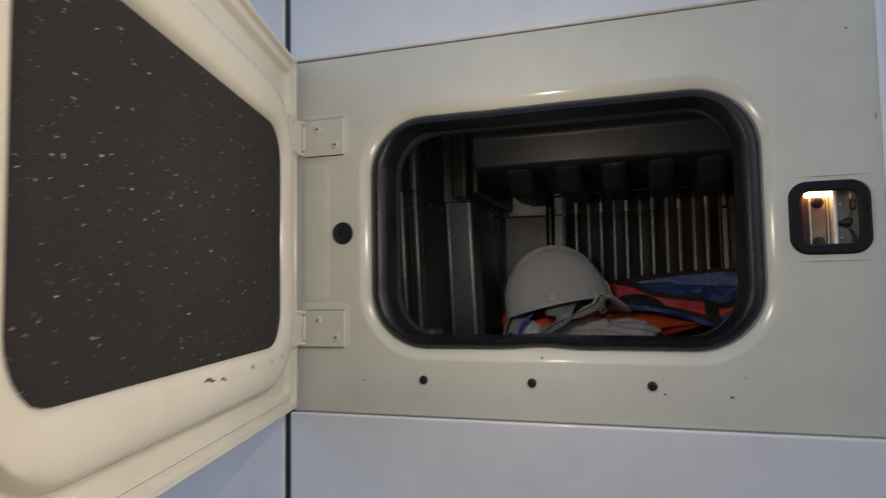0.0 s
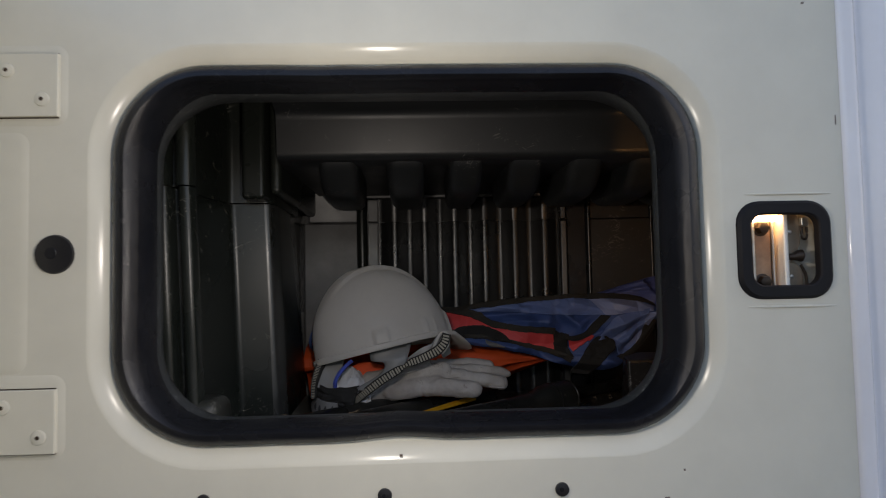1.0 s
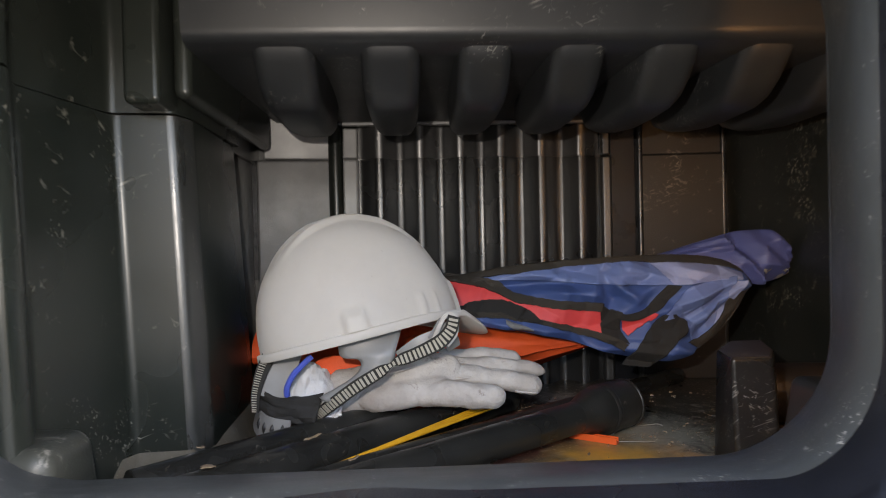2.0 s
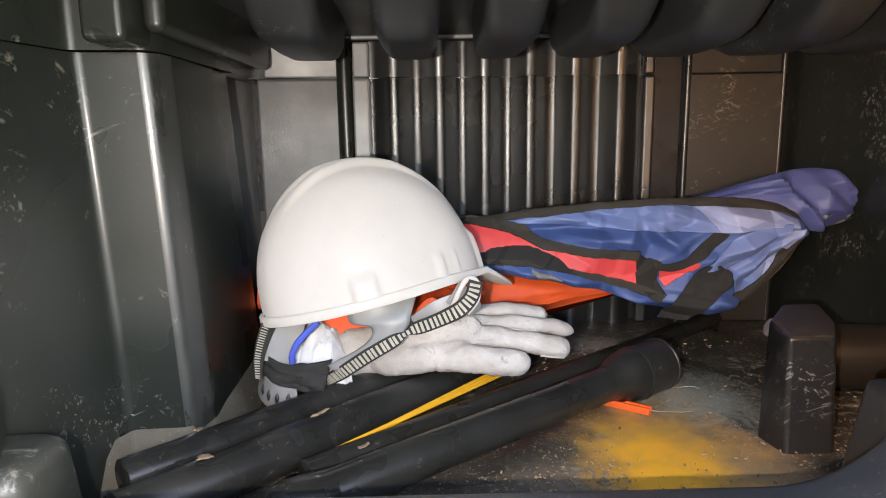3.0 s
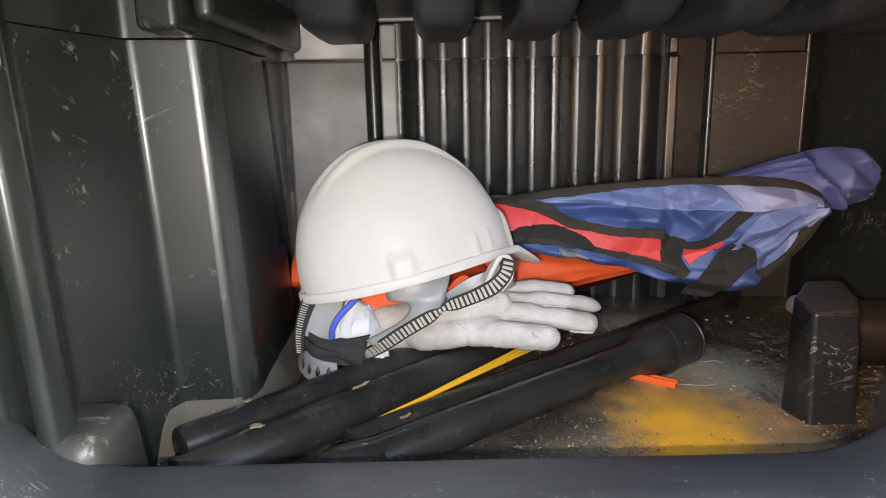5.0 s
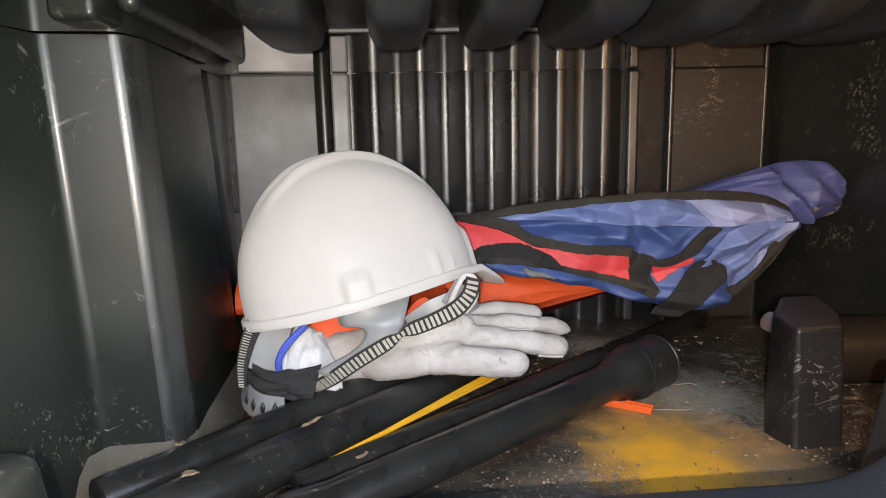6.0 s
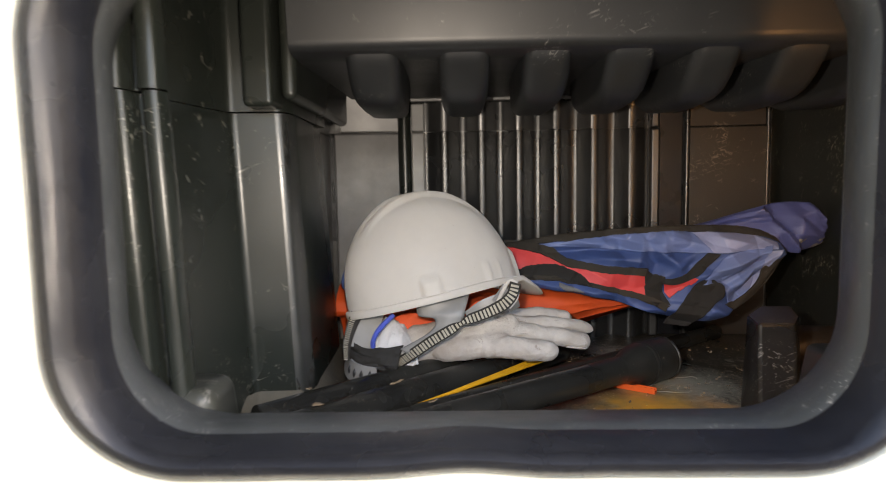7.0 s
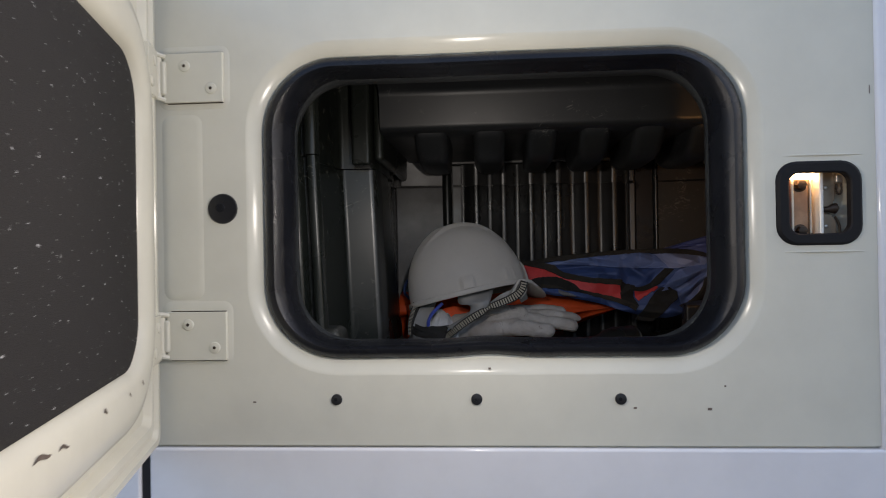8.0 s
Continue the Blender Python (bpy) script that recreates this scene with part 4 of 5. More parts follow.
NAPE = [(-0.310, 1.472, 1.328), (-0.305, 1.448, 1.320), (-0.290, 1.432, 1.316), (-0.268, 1.426, 1.316)]
nape = ribbon(NAPE, (0.022, 0.026, 0.026, 0.020), 0.0024, "nape_strap", GREYBAND, "slotted grey nape strap", up=(-0.5, -1, 0))
for p in spline(NAPE, 8)[9:24:4]:
    d = Vector((0.16, 0.02, 1.0)).normalized() * 0.0062
    part("slot", rod([p + Vector((-0.0004, -0.0012, 0)) + d * (k / 4 - 1) for k in range(9)], lambda u: 0.0003 + 0.0021 * math.sin(math.pi * u), 10), BLACK, nape)
CHIN = spline([(-0.099, 1.424, 1.428), (-0.103, 1.420, 1.415), (-0.113, 1.418, 1.404), (-0.126, 1.417, 1.397), (-0.143, 1.417, 1.390), (-0.159, 1.418, 1.384), (-0.173, 1.417, 1.376), (-0.200, 1.418, 1.360), (-0.226, 1.428, 1.3405), (-0.250, 1.460, 1.3185)], 34)


def chin_width(u):
    return 0.0132 - 0.0084 * math.exp(-((u - 0.60) / 0.055) ** 2) + 0.002 * math.exp(-((u - 0.25) / 0.12) ** 2)


chin = part("chin_strap", sweep(CHIN, lambda i, c: [(a * chin_width(i / (c - 1)) / 2, b * 0.0008) for a, b in ((-1, -1), (1, -1), (1, 1), (-1, 1))], up=(0, -1, 0)), BLACKWEB, hat, "black and pale striped chin strap")


def stripes(path, width, gap, thick, parent):
    """Pale bars woven across a strap."""
    st = bmesh.new()
    far, nxt = 0.0, gap
    for i in range(len(path) - 1):
        p, q = path[i], path[i + 1]
        far += (q - p).length
        if far < nxt:
            continue
        nxt += gap
        t = (q - p).normalized()
        a = t.cross(Vector((0, -1, 0))).normalized()
        k = a.cross(t).normalized()
        m = Matrix(((t.x, a.x, k.x, p.x), (t.y, a.y, k.y, p.y), (t.z, a.z, k.z, p.z), (0, 0, 0, 1)))
        w = width(i / (len(path) - 1)) * 0.36
        box(-thick, thick, -w, w, -0.0014, 0.0014, bm=st, m=m)
    part("stripes", st, PALEWEB, parent, "pale woven stripes", smooth=False)


stripes(CHIN, chin_width, 0.0046, 0.0013, chin)
SIDE = spline([(-0.292, 1.456, 1.392), (-0.300, 1.448, 1.374), (-0.306, 1.443, 1.352), (-0.307, 1.441, 1.332)], 40)


def side_width(u):
    return 0.017 - 0.009 * u


side_strap = part("chin_strap", sweep(SIDE, lambda i, c: [(a * side_width(i / (c - 1)) / 2, b * 0.0008) for a, b in ((-1, -1), (1, -1), (1, 1), (-1, 1))], up=(-0.35, -1, 0)), BLACKWEB, hat)
stripes(SIDE, side_width, 0.0024, 0.00045, side_strap)
part("buckle", rod(spline([(-0.121, 1.424, 1.403), (-0.114, 1.424, 1.419), (-0.107, 1.426, 1.429), (-0.098, 1.426, 1.427), (-0.0975, 1.424, 1.411), (-0.107, 1.422, 1.398)], 6), 0.0024, 8), SHELL, hat, "white plastic strap buckle")


def lumpy(name, blobs, material, parent, label="", voxel=0.0015, smooth=3):
    """Joins flattened rods into one soft body."""
    bm = bmesh.new()
    for path, r, deep in blobs:
        line = spline(path, 8)
        sweep(line, lambda i, c: [(deep * r(i / (c - 1)) * math.cos(a), r(i / (c - 1)) * math.sin(a)) for a in (2 * math.pi * k / 20 for k in range(20))], bm=bm)
    ob = part(name, bm, material, parent, label)
    md = ob.modifiers.new("join", "REMESH")
    md.mode, md.voxel_size, md.use_smooth_shade = "VOXEL", voxel, True
    md = ob.modifiers.new("soft", "SMOOTH")
    md.factor, md.iterations = 0.5, smooth
    for size, strength in ((0.030, 0.0050), (0.009, 0.0012)):
        tex = bpy.data.textures.new("creases", "CLOUDS")
        tex.noise_scale, tex.noise_depth = size, 2
        md = ob.modifiers.new("creases", "DISPLACE")
        md.texture, md.strength, md.texture_coords = tex, strength, "LOCAL"
    return ob


def tip(r, k=0.22, slim=0.12):
    return lambda u: r * (1 - slim * u) * math.sqrt(max(0.02, 1 - max(0.0, (u - (1 - k)) / k) ** 2.6)) * math.sqrt(max(0.05, min(1, u * 8 + 0.3)))


# palm, then the fingers from the far one to the thumb: path, half height, depth to height
FINGERS = [
    ([(-0.240, 1.488, 1.336), (-0.195, 1.486, 1.343), (-0.150, 1.484, 1.351), (-0.115, 1.484, 1.355), (-0.088, 1.486, 1.352)], tip(0.0265, 0.25, 0.0), 0.62),
    ([(-0.200, 1.476, 1.334), (-0.160, 1.470, 1.338), (-0.125, 1.468, 1.343), (-0.100, 1.470, 1.345)], tip(0.0160), 0.8),
    ([(-0.150, 1.525, 1.366), (-0.081, 1.530, 1.3690), (-0.041, 1.530, 1.3672), (-0.013, 1.530, 1.3635)], tip(0.0094, 0.16), 1.0),
    ([(-0.125, 1.506, 1.362), (-0.081, 1.509, 1.3615), (-0.044, 1.510, 1.3600), (-0.015, 1.510, 1.3560), (0.012, 1.510, 1.3498)], tip(0.0104, 0.2, 0.22), 1.0),
    ([(-0.135, 1.485, 1.354), (-0.092, 1.486, 1.3545), (-0.048, 1.487, 1.3488), (-0.019, 1.487, 1.3432), (0.003, 1.487, 1.3388)], tip(0.0122, 0.16, 0.06), 1.0),
    ([(-0.145, 1.470, 1.340), (-0.112, 1.462, 1.3400), (-0.079, 1.459, 1.3375), (-0.060, 1.459, 1.3362), (-0.042, 1.460, 1.3370)], tip(0.0150, 0.26, 0.10), 0.85),
]
glove = lumpy("work_glove", FINGERS, LEATHER, None)
for seam in ([(-0.103, 1.4975, 1.3655), (-0.092, 1.4965, 1.3672), (-0.080, 1.4985, 1.3655), (-0.083, 1.4975, 1.3615), (-0.060, 1.4985, 1.3585), (-0.030, 1.4985, 1.3555)],
             [(-0.112, 1.4715, 1.3585), (-0.104, 1.4725, 1.3535), (-0.094, 1.4730, 1.3535), (-0.078, 1.4735, 1.3545)],
             [(-0.030, 1.4745, 1.3370), (-0.016, 1.4745, 1.3352), (-0.005, 1.4765, 1.3340)],
             [(-0.195, 1.4680, 1.3620), (-0.165, 1.4645, 1.3640), (-0.140, 1.4655, 1.3700)]):
    part("seam", rod(spline(seam, 8), 0.0013, 8), LEATHER, glove, "raised stitched seam")
tagged(glove, "soiled pale leather work glove lying under the hard hat", "glove", group="work gloves")
cuff = part("cotton_glove", grid(lambda u, v: (-0.283 + 0.064 * u, 1.447 + 0.075 * v, 1.328 + 0.046 * math.sin(math.pi * min(1, v * 1.1)) ** 0.8 * math.sin(math.pi * (0.22 + 0.70 * u)) + 0.008 * fbm(u, v, 3, 3.1)), 46, 36), COTTON)
md = cuff.modifiers.new("thick", "SOLIDIFY")
md.thickness = 0.003
tagged(cuff, "crumpled white cotton glove with blue trim under the hard hat", "glove", group="work gloves")
part("blue_trim", rod(spline([(-0.246, 1.432, 1.390), (-0.256, 1.430, 1.381), (-0.266, 1.430, 1.370), (-0.272, 1.432, 1.358), (-0.273, 1.436, 1.349)], 8), 0.0031, 8), BLUETRIM, cuff, "bright blue edge trim")

# ---- orange vest, folded under the helmet and the bag ----


VEST = [Vector(p) for p in ((1.618, 1.352), (1.622, 1.372), (1.650, 1.388), (1.690, 1.390), (1.735, 1.372), (1.755, 1.330), (1.756, 1.283), (1.715, 1.2825), (1.690, 1.300), (1.655, 1.338))]


def vest_ring(u):
    x = -0.352 + 0.470 * u
    k = 1 - 0.55 * max(0.0, (u - 0.7) / 0.3) ** 2
    out = []
    for i, p in enumerate(fillet_closed(VEST)):
        w = 0.010 * fbm(u * 2.2, i * 0.06, 5, 1.7)
        z = FZ + 0.0015 + (p.y - FZ) * (0.86 + 0.14 * k) if p.y > 1.30 else p.y
        f = max(0.0, (u - 0.62) / 0.38) ** 1.4 * (0.97 if p.y > 1.31 else 0.3)
        y, z = 1.70 + (p.x - 1.70) * k + w, z + (0.8 * w if p.y > 1.32 else 0)
        back = 0.0 if p.y > 1.31 else 0.12 * max(0.0, (u - 0.62) / 0.38)
        out.append((x - back + 0.02 * w, y + (1.640 - y) * f, z + (1.364 - z) * f))
    return out


def fillet_closed(pts, n=4):
    loop = [Vector((p.x, p.y, 0)) for p in pts]
    out = []
    for a, b, c, d in zip(loop[-1:] + loop[:-1], loop, loop[1:] + loop[:1], loop[2:] + loop[:2]):
        for i in range(n):
            t = i / n
            out.append(0.5 * (2 * b + (c - a) * t + (2 * a - 5 * b + 4 * c - d) * t * t + (3 * b - a - 3 * c + d) * t ** 3))
    return out


vest = part("safety_vest", loft([vest_ring(i / 50) for i in range(51)], caps=True), ORANGE)
part("front_fold", grid(lambda u, v: (-0.318 + 0.205 * u, 1.500 - 0.022 * min(1.0, 4 * u) + 0.145 * v, 1.368 + 0.012 * u + 0.020 * v + 0.014 * fbm(u * 1.4, v, 2.0, 2.4) - 0.05 * max(0.0, 0.12 - v) / 0.12), 40, 24), ORANGE, vest)
tagged(vest, "folded bright orange safety vest on the locker floor", "vest")

# ---- blue bag with red panel and black binding ----
bag = thing("tool_bag", "crumpled blue nylon bag with red panel and black binding", "bag", (0.12, 1.60, 1.34))
BAG_TOP = spline([(-0.12, 1.455), (-0.067, 1.461), (-0.012, 1.470), (0.078, 1.477), (0.147, 1.480), (0.217, 1.480), (0.266, 1.473), (0.289, 1.459), (0.296, 1.444)], 20)
BAG_LOW = spline([(-0.12, 1.402), (-0.060, 1.394), (0.000, 1.386), (0.060, 1.373), (0.115, 1.355), (0.165, 1.344), (0.215, 1.349), (0.262, 1.386), (0.292, 1.436)], 20)
# folds of the cloth: from (x, z) to (x, z), height and half width
FOLDS = [((-0.03, 1.444), (0.09, 1.448), -0.005, 0.012), ((0.02, 1.440), (0.10, 1.430), 0.006, 0.010), ((0.105, 1.445), (0.130, 1.415), -0.006, 0.014), ((0.118, 1.447), (0.150, 1.425), 0.006, 0.010),
         ((0.150, 1.430), (0.185, 1.448), 0.006, 0.012), ((0.275, 1.448), (0.175, 1.408), 0.008, 0.012), ((0.280, 1.444), (0.215, 1.395), -0.006, 0.010), ((0.282, 1.442), (0.205, 1.380), 0.008, 0.012),
         ((0.275, 1.430), (0.225, 1.372), -0.005, 0.010), ((0.10, 1.362), (0.22, 1.352), 0.006, 0.012), ((-0.06, 1.401), (0.08, 1.380), 0.005, 0.010), ((0.19, 1.368), (0.22, 1.353), 0.006, 0.010),
         ((0.00, 1.462), (0.06, 1.452), 0.004, 0.010), ((0.13, 1.468), (0.19, 1.452), 0.005, 0.012), ((0.20, 1.466), (0.26, 1.452), 0.006, 0.012), ((0.05, 1.468), (0.10, 1.455), -0.004, 0.010)]


def level(curve, x):
    for p, q in zip(curve, curve[1:]):
        if p.x <= x <= q.x:
            return p.y + (q.y - p.y) * (x - p.x) / max(1e-6, q.x - p.x)
    return curve[0].y if x < curve[0].x else curve[-1].y


fold_rng = random.Random(11)
PLEATS = [(fold_rng.uniform(-0.13, 0.37), fold_rng.uniform(1.34, 1.52), fold_rng.uniform(0, math.pi), fold_rng.uniform(-0.003, 0.003), fold_rng.uniform(0.8, 1.5)) for _ in range(38)]


def facets(x, z):
    """Crumpled cloth: flat faces that meet in sharp creases."""
    best = 1.0
    for px, pz, turn, base, tall in PLEATS:
        dx, dz = x - px, z - pz
        if dx * dx + dz * dz < 0.012:
            c, s = math.cos(turn), math.sin(turn)
            best = min(best, base + 0.17 * (abs(c * dx + s * dz) * tall + abs(c * dz - s * dx)))
    return min(best, 0.014)


def bag_front(x, z, lift=0.0, creased=1.0):
    """The bag's front at (x, z), lifted towards the opening."""
    lo, hi = level(BAG_LOW, x), level(BAG_TOP, x)
    v = max(0.0, min(1.0, (z - lo) / max(0.004, hi - lo)))
    y = 1.609 - 0.05 * (x + 0.09) - 0.012 * max(0.0, math.sin(math.pi * v)) ** 0.6 + 0.012 * v
    w = 0.0012 * fbm(x * 0.9, z, 2.0, 22.0) + 2.2 * (facets(x, z) - 0.005)
    for (x0, z0), (x1, z1), amp, wide in FOLDS:
        dx, dz = x1 - x0, z1 - z0
        t = max(0.0, min(1.0, ((x - x0) * dx + (z - z0) * dz) / (dx * dx + dz * dz)))
        d = math.hypot(x - x0 - t * dx, z - z0 - t * dz)
        w -= 1.8 * amp * max(0.0, 1 - d / wide) * math.sin(math.pi * (0.15 + 0.75 * t))
    return Vector((x, y + w * creased - lift, z))


def bag_patch(name, material, a, b, lift, label="", thick=0.0016, lift2=None, creased=1.0, rows=22, fine=24, ragged=0.0):
    """A piece of cloth between two curves of (x, z) on the bag's front."""
    ca, cb = spline(a, fine), spline(b, fine)
    lift2 = lift if lift2 is None else lift2

    def fn(s, t):
        k = min(len(ca) - 1, int(round(s * (len(ca) - 1))))
        p = ca[k].lerp(cb[k], t)
        p = p + Vector((0, ragged * fbm(p.x, t * 0.02, 4.0, 60.0)))
        return bag_front(p.x, p.y, lift + (lift2 - lift) * t, creased)
    ob = part(name, grid(fn, len(ca) - 1, rows), material, bag, label, angle=80)
    md = ob.modifiers.new("thick", "SOLIDIFY")
    md.thickness, md.offset = thick, 0
    return ob


bb = grid(lambda u, v: bag_front(*BAG_LOW[int(round(u * 160))].lerp(BAG_TOP[int(round(u * 160))], 0.965 * v)), 160, 56)
grid(lambda u, v: bag_front(*BAG_LOW[int(round(u * 160))].lerp(BAG_TOP[int(round(u * 160))], 0.965 * v), creased=0.0) + Vector((0, 0.012 + 0.03 * math.sin(math.pi * v), 0)), 160, 12, bb)
part("body", bb, BLUE, bag, "wrinkled blue nylon body", angle=80)
# Folds that face the torch, laid on in lighter blues of the same cloth.
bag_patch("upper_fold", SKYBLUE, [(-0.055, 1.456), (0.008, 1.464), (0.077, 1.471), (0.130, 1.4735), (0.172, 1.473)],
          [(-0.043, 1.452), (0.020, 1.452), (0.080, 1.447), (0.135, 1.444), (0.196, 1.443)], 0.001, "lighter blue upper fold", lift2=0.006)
bag_patch("lit_fold", PALEBLUE, [(0.171, 1.473), (0.200, 1.4715), (0.225, 1.470), (0.255, 1.467), (0.284, 1.456)],
          [(0.195, 1.443), (0.212, 1.4435), (0.235, 1.446), (0.255, 1.448), (0.278, 1.449)], 0.001, "pale fold of nylon in its lit tone", lift2=0.006)
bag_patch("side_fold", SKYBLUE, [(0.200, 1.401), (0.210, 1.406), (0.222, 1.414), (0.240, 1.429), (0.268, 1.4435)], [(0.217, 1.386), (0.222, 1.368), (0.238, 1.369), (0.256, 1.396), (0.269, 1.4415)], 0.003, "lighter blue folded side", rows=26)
bag_patch("side_fold", PALEBLUE, [(0.267, 1.445), (0.262, 1.424), (0.256, 1.400), (0.240, 1.370)], [(0.285, 1.448), (0.274, 1.424), (0.266, 1.402), (0.252, 1.378)], 0.002, "pale edge of the folded side in its lit tone", rows=14, lift2=0.006)
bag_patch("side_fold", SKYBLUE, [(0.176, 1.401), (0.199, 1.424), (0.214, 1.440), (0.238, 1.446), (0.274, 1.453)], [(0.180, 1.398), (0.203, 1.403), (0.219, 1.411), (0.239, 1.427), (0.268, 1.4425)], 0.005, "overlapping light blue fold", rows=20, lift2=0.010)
bag_patch("red_panel", RED, [(-0.12, 1.458), (-0.09, 1.456), (-0.04, 1.444), (-0.015, 1.431), (0.027, 1.420), (0.104, 1.412)],
          [(-0.12, 1.412), (-0.09, 1.412), (-0.04, 1.410), (-0.01, 1.406), (0.030, 1.396), (0.107, 1.378)], 0.003, "bright red nylon panel", creased=0.6)
bag_patch("red_panel", RED, [(0.128, 1.402), (0.145, 1.405), (0.160, 1.410), (0.173, 1.407)], [(0.132, 1.385), (0.139, 1.379), (0.152, 1.388), (0.166, 1.396)], 0.004, "small crumpled red nylon panel", ragged=0.004)
bag_patch("binding", BINDING, [(-0.10, 1.457), (-0.067, 1.462), (-0.012, 1.471), (0.078, 1.478), (0.147, 1.481), (0.217, 1.481), (0.266, 1.474), (0.291, 1.460), (0.298, 1.445)],
          [(-0.09, 1.454), (-0.050, 1.457), (0.008, 1.463), (0.077, 1.470), (0.147, 1.473), (0.210, 1.4705), (0.255, 1.4665), (0.280, 1.459), (0.288, 1.445)], 0.003, "dark woven edge binding", 0.003, creased=0.4, ragged=0.0012)
bag_patch("binding", BINDING, [(-0.12, 1.464), (-0.09, 1.462), (-0.05, 1.457), (-0.026, 1.450), (-0.009, 1.437), (0.044, 1.426), (0.106, 1.421)],
          [(-0.12, 1.456), (-0.09, 1.453), (-0.055, 1.446), (-0.034, 1.438), (-0.012, 1.427), (0.034, 1.417), (0.104, 1.410)], 0.006, "", 0.003, creased=0.5, ragged=0.0015)
bag_patch("binding", BINDING, [(-0.09, 1.415), (-0.024, 1.411), (0.022, 1.402), (0.063, 1.392), (0.107, 1.381), (0.137, 1.367)],
          [(-0.09, 1.408), (-0.024, 1.404), (0.022, 1.396), (0.064, 1.384), (0.104, 1.372), (0.131, 1.358)], 0.006, "", 0.003, creased=0.5, ragged=0.0015)
bag_patch("black_fold", BLACKWEB, [(-0.09, 1.418), (-0.070, 1.425), (-0.047, 1.428), (-0.022, 1.427), (0.006, 1.416), (0.026, 1.399)],
          [(-0.09, 1.411), (-0.070, 1.408), (-0.047, 1.409), (-0.022, 1.408), (0.000, 1.403), (0.020, 1.397)], 0.0065, "crumpled black lining", ragged=0.002)
bag_patch("strap", BLACKWEB, [(0.102, 1.418), (0.103, 1.400), (0.104, 1.380), (0.112, 1.370)], [(0.130, 1.408), (0.127, 1.398), (0.129, 1.384), (0.138, 1.368)], 0.0075, "black webbing strap", 0.002, ragged=0.002)
bag_patch("strap", BLACKWEB, [(0.188, 1.443), (0.172, 1.428), (0.157, 1.413), (0.135, 1.406), (0.118, 1.411)], [(0.205, 1.441), (0.190, 1.426), (0.171, 1.409), (0.146, 1.398), (0.124, 1.399)], 0.0085, "black webbing strap", 0.002, creased=0.5)
bag_patch("handle_strap", BLACKWEB, [(0.130, 1.339), (0.138, 1.352), (0.150, 1.370), (0.162, 1.388), (0.176, 1.404), (0.194, 1.406)],
          [(0.164, 1.336), (0.171, 1.345), (0.182, 1.357), (0.195, 1.371), (0.208, 1.382), (0.210, 1.396)], 0.011, "wide black handle strap", 0.0024, creased=0.6, ragged=0.0015)
bag_patch("binding", BINDING, [(0.296, 1.448), (0.288, 1.423), (0.274, 1.397), (0.255, 1.377), (0.228, 1.360)], [(0.280, 1.447), (0.267, 1.427), (0.260, 1.401), (0.237, 1.378), (0.215, 1.368)], 0.004, "", 0.003, creased=0.4, ragged=0.0015)
bag_patch("tag", GREYBAND, [(-0.022, 1.403), (-0.012, 1.399), (0.004, 1.394), (0.012, 1.390)], [(-0.022, 1.398), (-0.012, 1.391), (0.002, 1.389), (0.012, 1.389)], 0.006, "small grey tag", rows=3)

TAIL_TOP = spline([(0.160, 1.474), (0.203, 1.483), (0.245, 1.495), (0.278, 1.504), (0.308, 1.511), (0.343, 1.511), (0.357, 1.499)], 8)
TAIL_LOW = spline([(0.160, 1.468), (0.210, 1.464), (0.262, 1.456), (0.298, 1.444), (0.318, 1.439), (0.340, 1.440), (0.361, 1.447)], 8)


def tail_point(u, v, back=0.0):
    """The end flap: a lit triangle ends at a sharp slanting crease, then a blunt crumpled bulge."""
    p = TAIL_LOW[int(round(u * 48))].lerp(TAIL_TOP[int(round(u * 48))], v)
    y = 1.626 - 0.004 * u - (0.012 * u + 0.004) * max(0.0, math.sin(math.pi * v)) ** 0.6
    w = 0.0014 * fbm(p.x, p.y, 7.0, 40.0) + 2.6 * min(1.0, 2 * u) * (facets(p.x, p.y) - 0.005)
    d = ((p.x - 0.274) * 0.042 + (p.y - 1.505) * 0.034) / 0.054
    w -= 0.016 * max(0.0, 1 + d / 0.055) if d < 0 else 0.016 * max(0.0, 1 - d / 0.008)
    w -= 0.007 * max(0.0, 1 - abs(d - 0.030) / 0.016) + 0.005 * max(0.0, 1 - abs(d - 0.055) / 0.010)
    w += 0.004 * max(0.0, 1 - abs(v - 0.80) / 0.07) * max(0.0, 1 - abs(u - 0.3) / 0.3)
    end = (0.004 * fbm(v, 1.0, 1.0, 5.0) + 0.006 * math.sin(math.pi * v)) * max(0.0, u - 0.8) / 0.2
    return Vector((p.x + end, (y + w * min(1.0, 5 * u)) if not back else 1.640 - 0.006 * u + 0.01 * math.sin(math.pi * v), p.y))


tb = grid(tail_point, 48, 60)
grid(lambda u, v: tail_point(u, v, 1.0), 48, 8, tb)
tail = part("tail", tb, VIOLET, bag, "crumpled violet-blue end flap", angle=50)
for u0, v0, du, dv in ((0.885, 0.04, 0.10, 0.10), (0.90, 0.20, 0.08, 0.05), (0.70, 0.22, 0.08, 0.05)):
    torn = grid(lambda u, v: tail_point(u0 + du * u, v0 + dv * v + 0.03 * math.sin(9 * u)) + Vector((0, -0.0015 - 0.003 * v, 0)), 10, 4)
    part("torn_edge", torn, PALEWEB, tail, "torn pale lining")

# ---- black tubes, yellow rods, small things ----


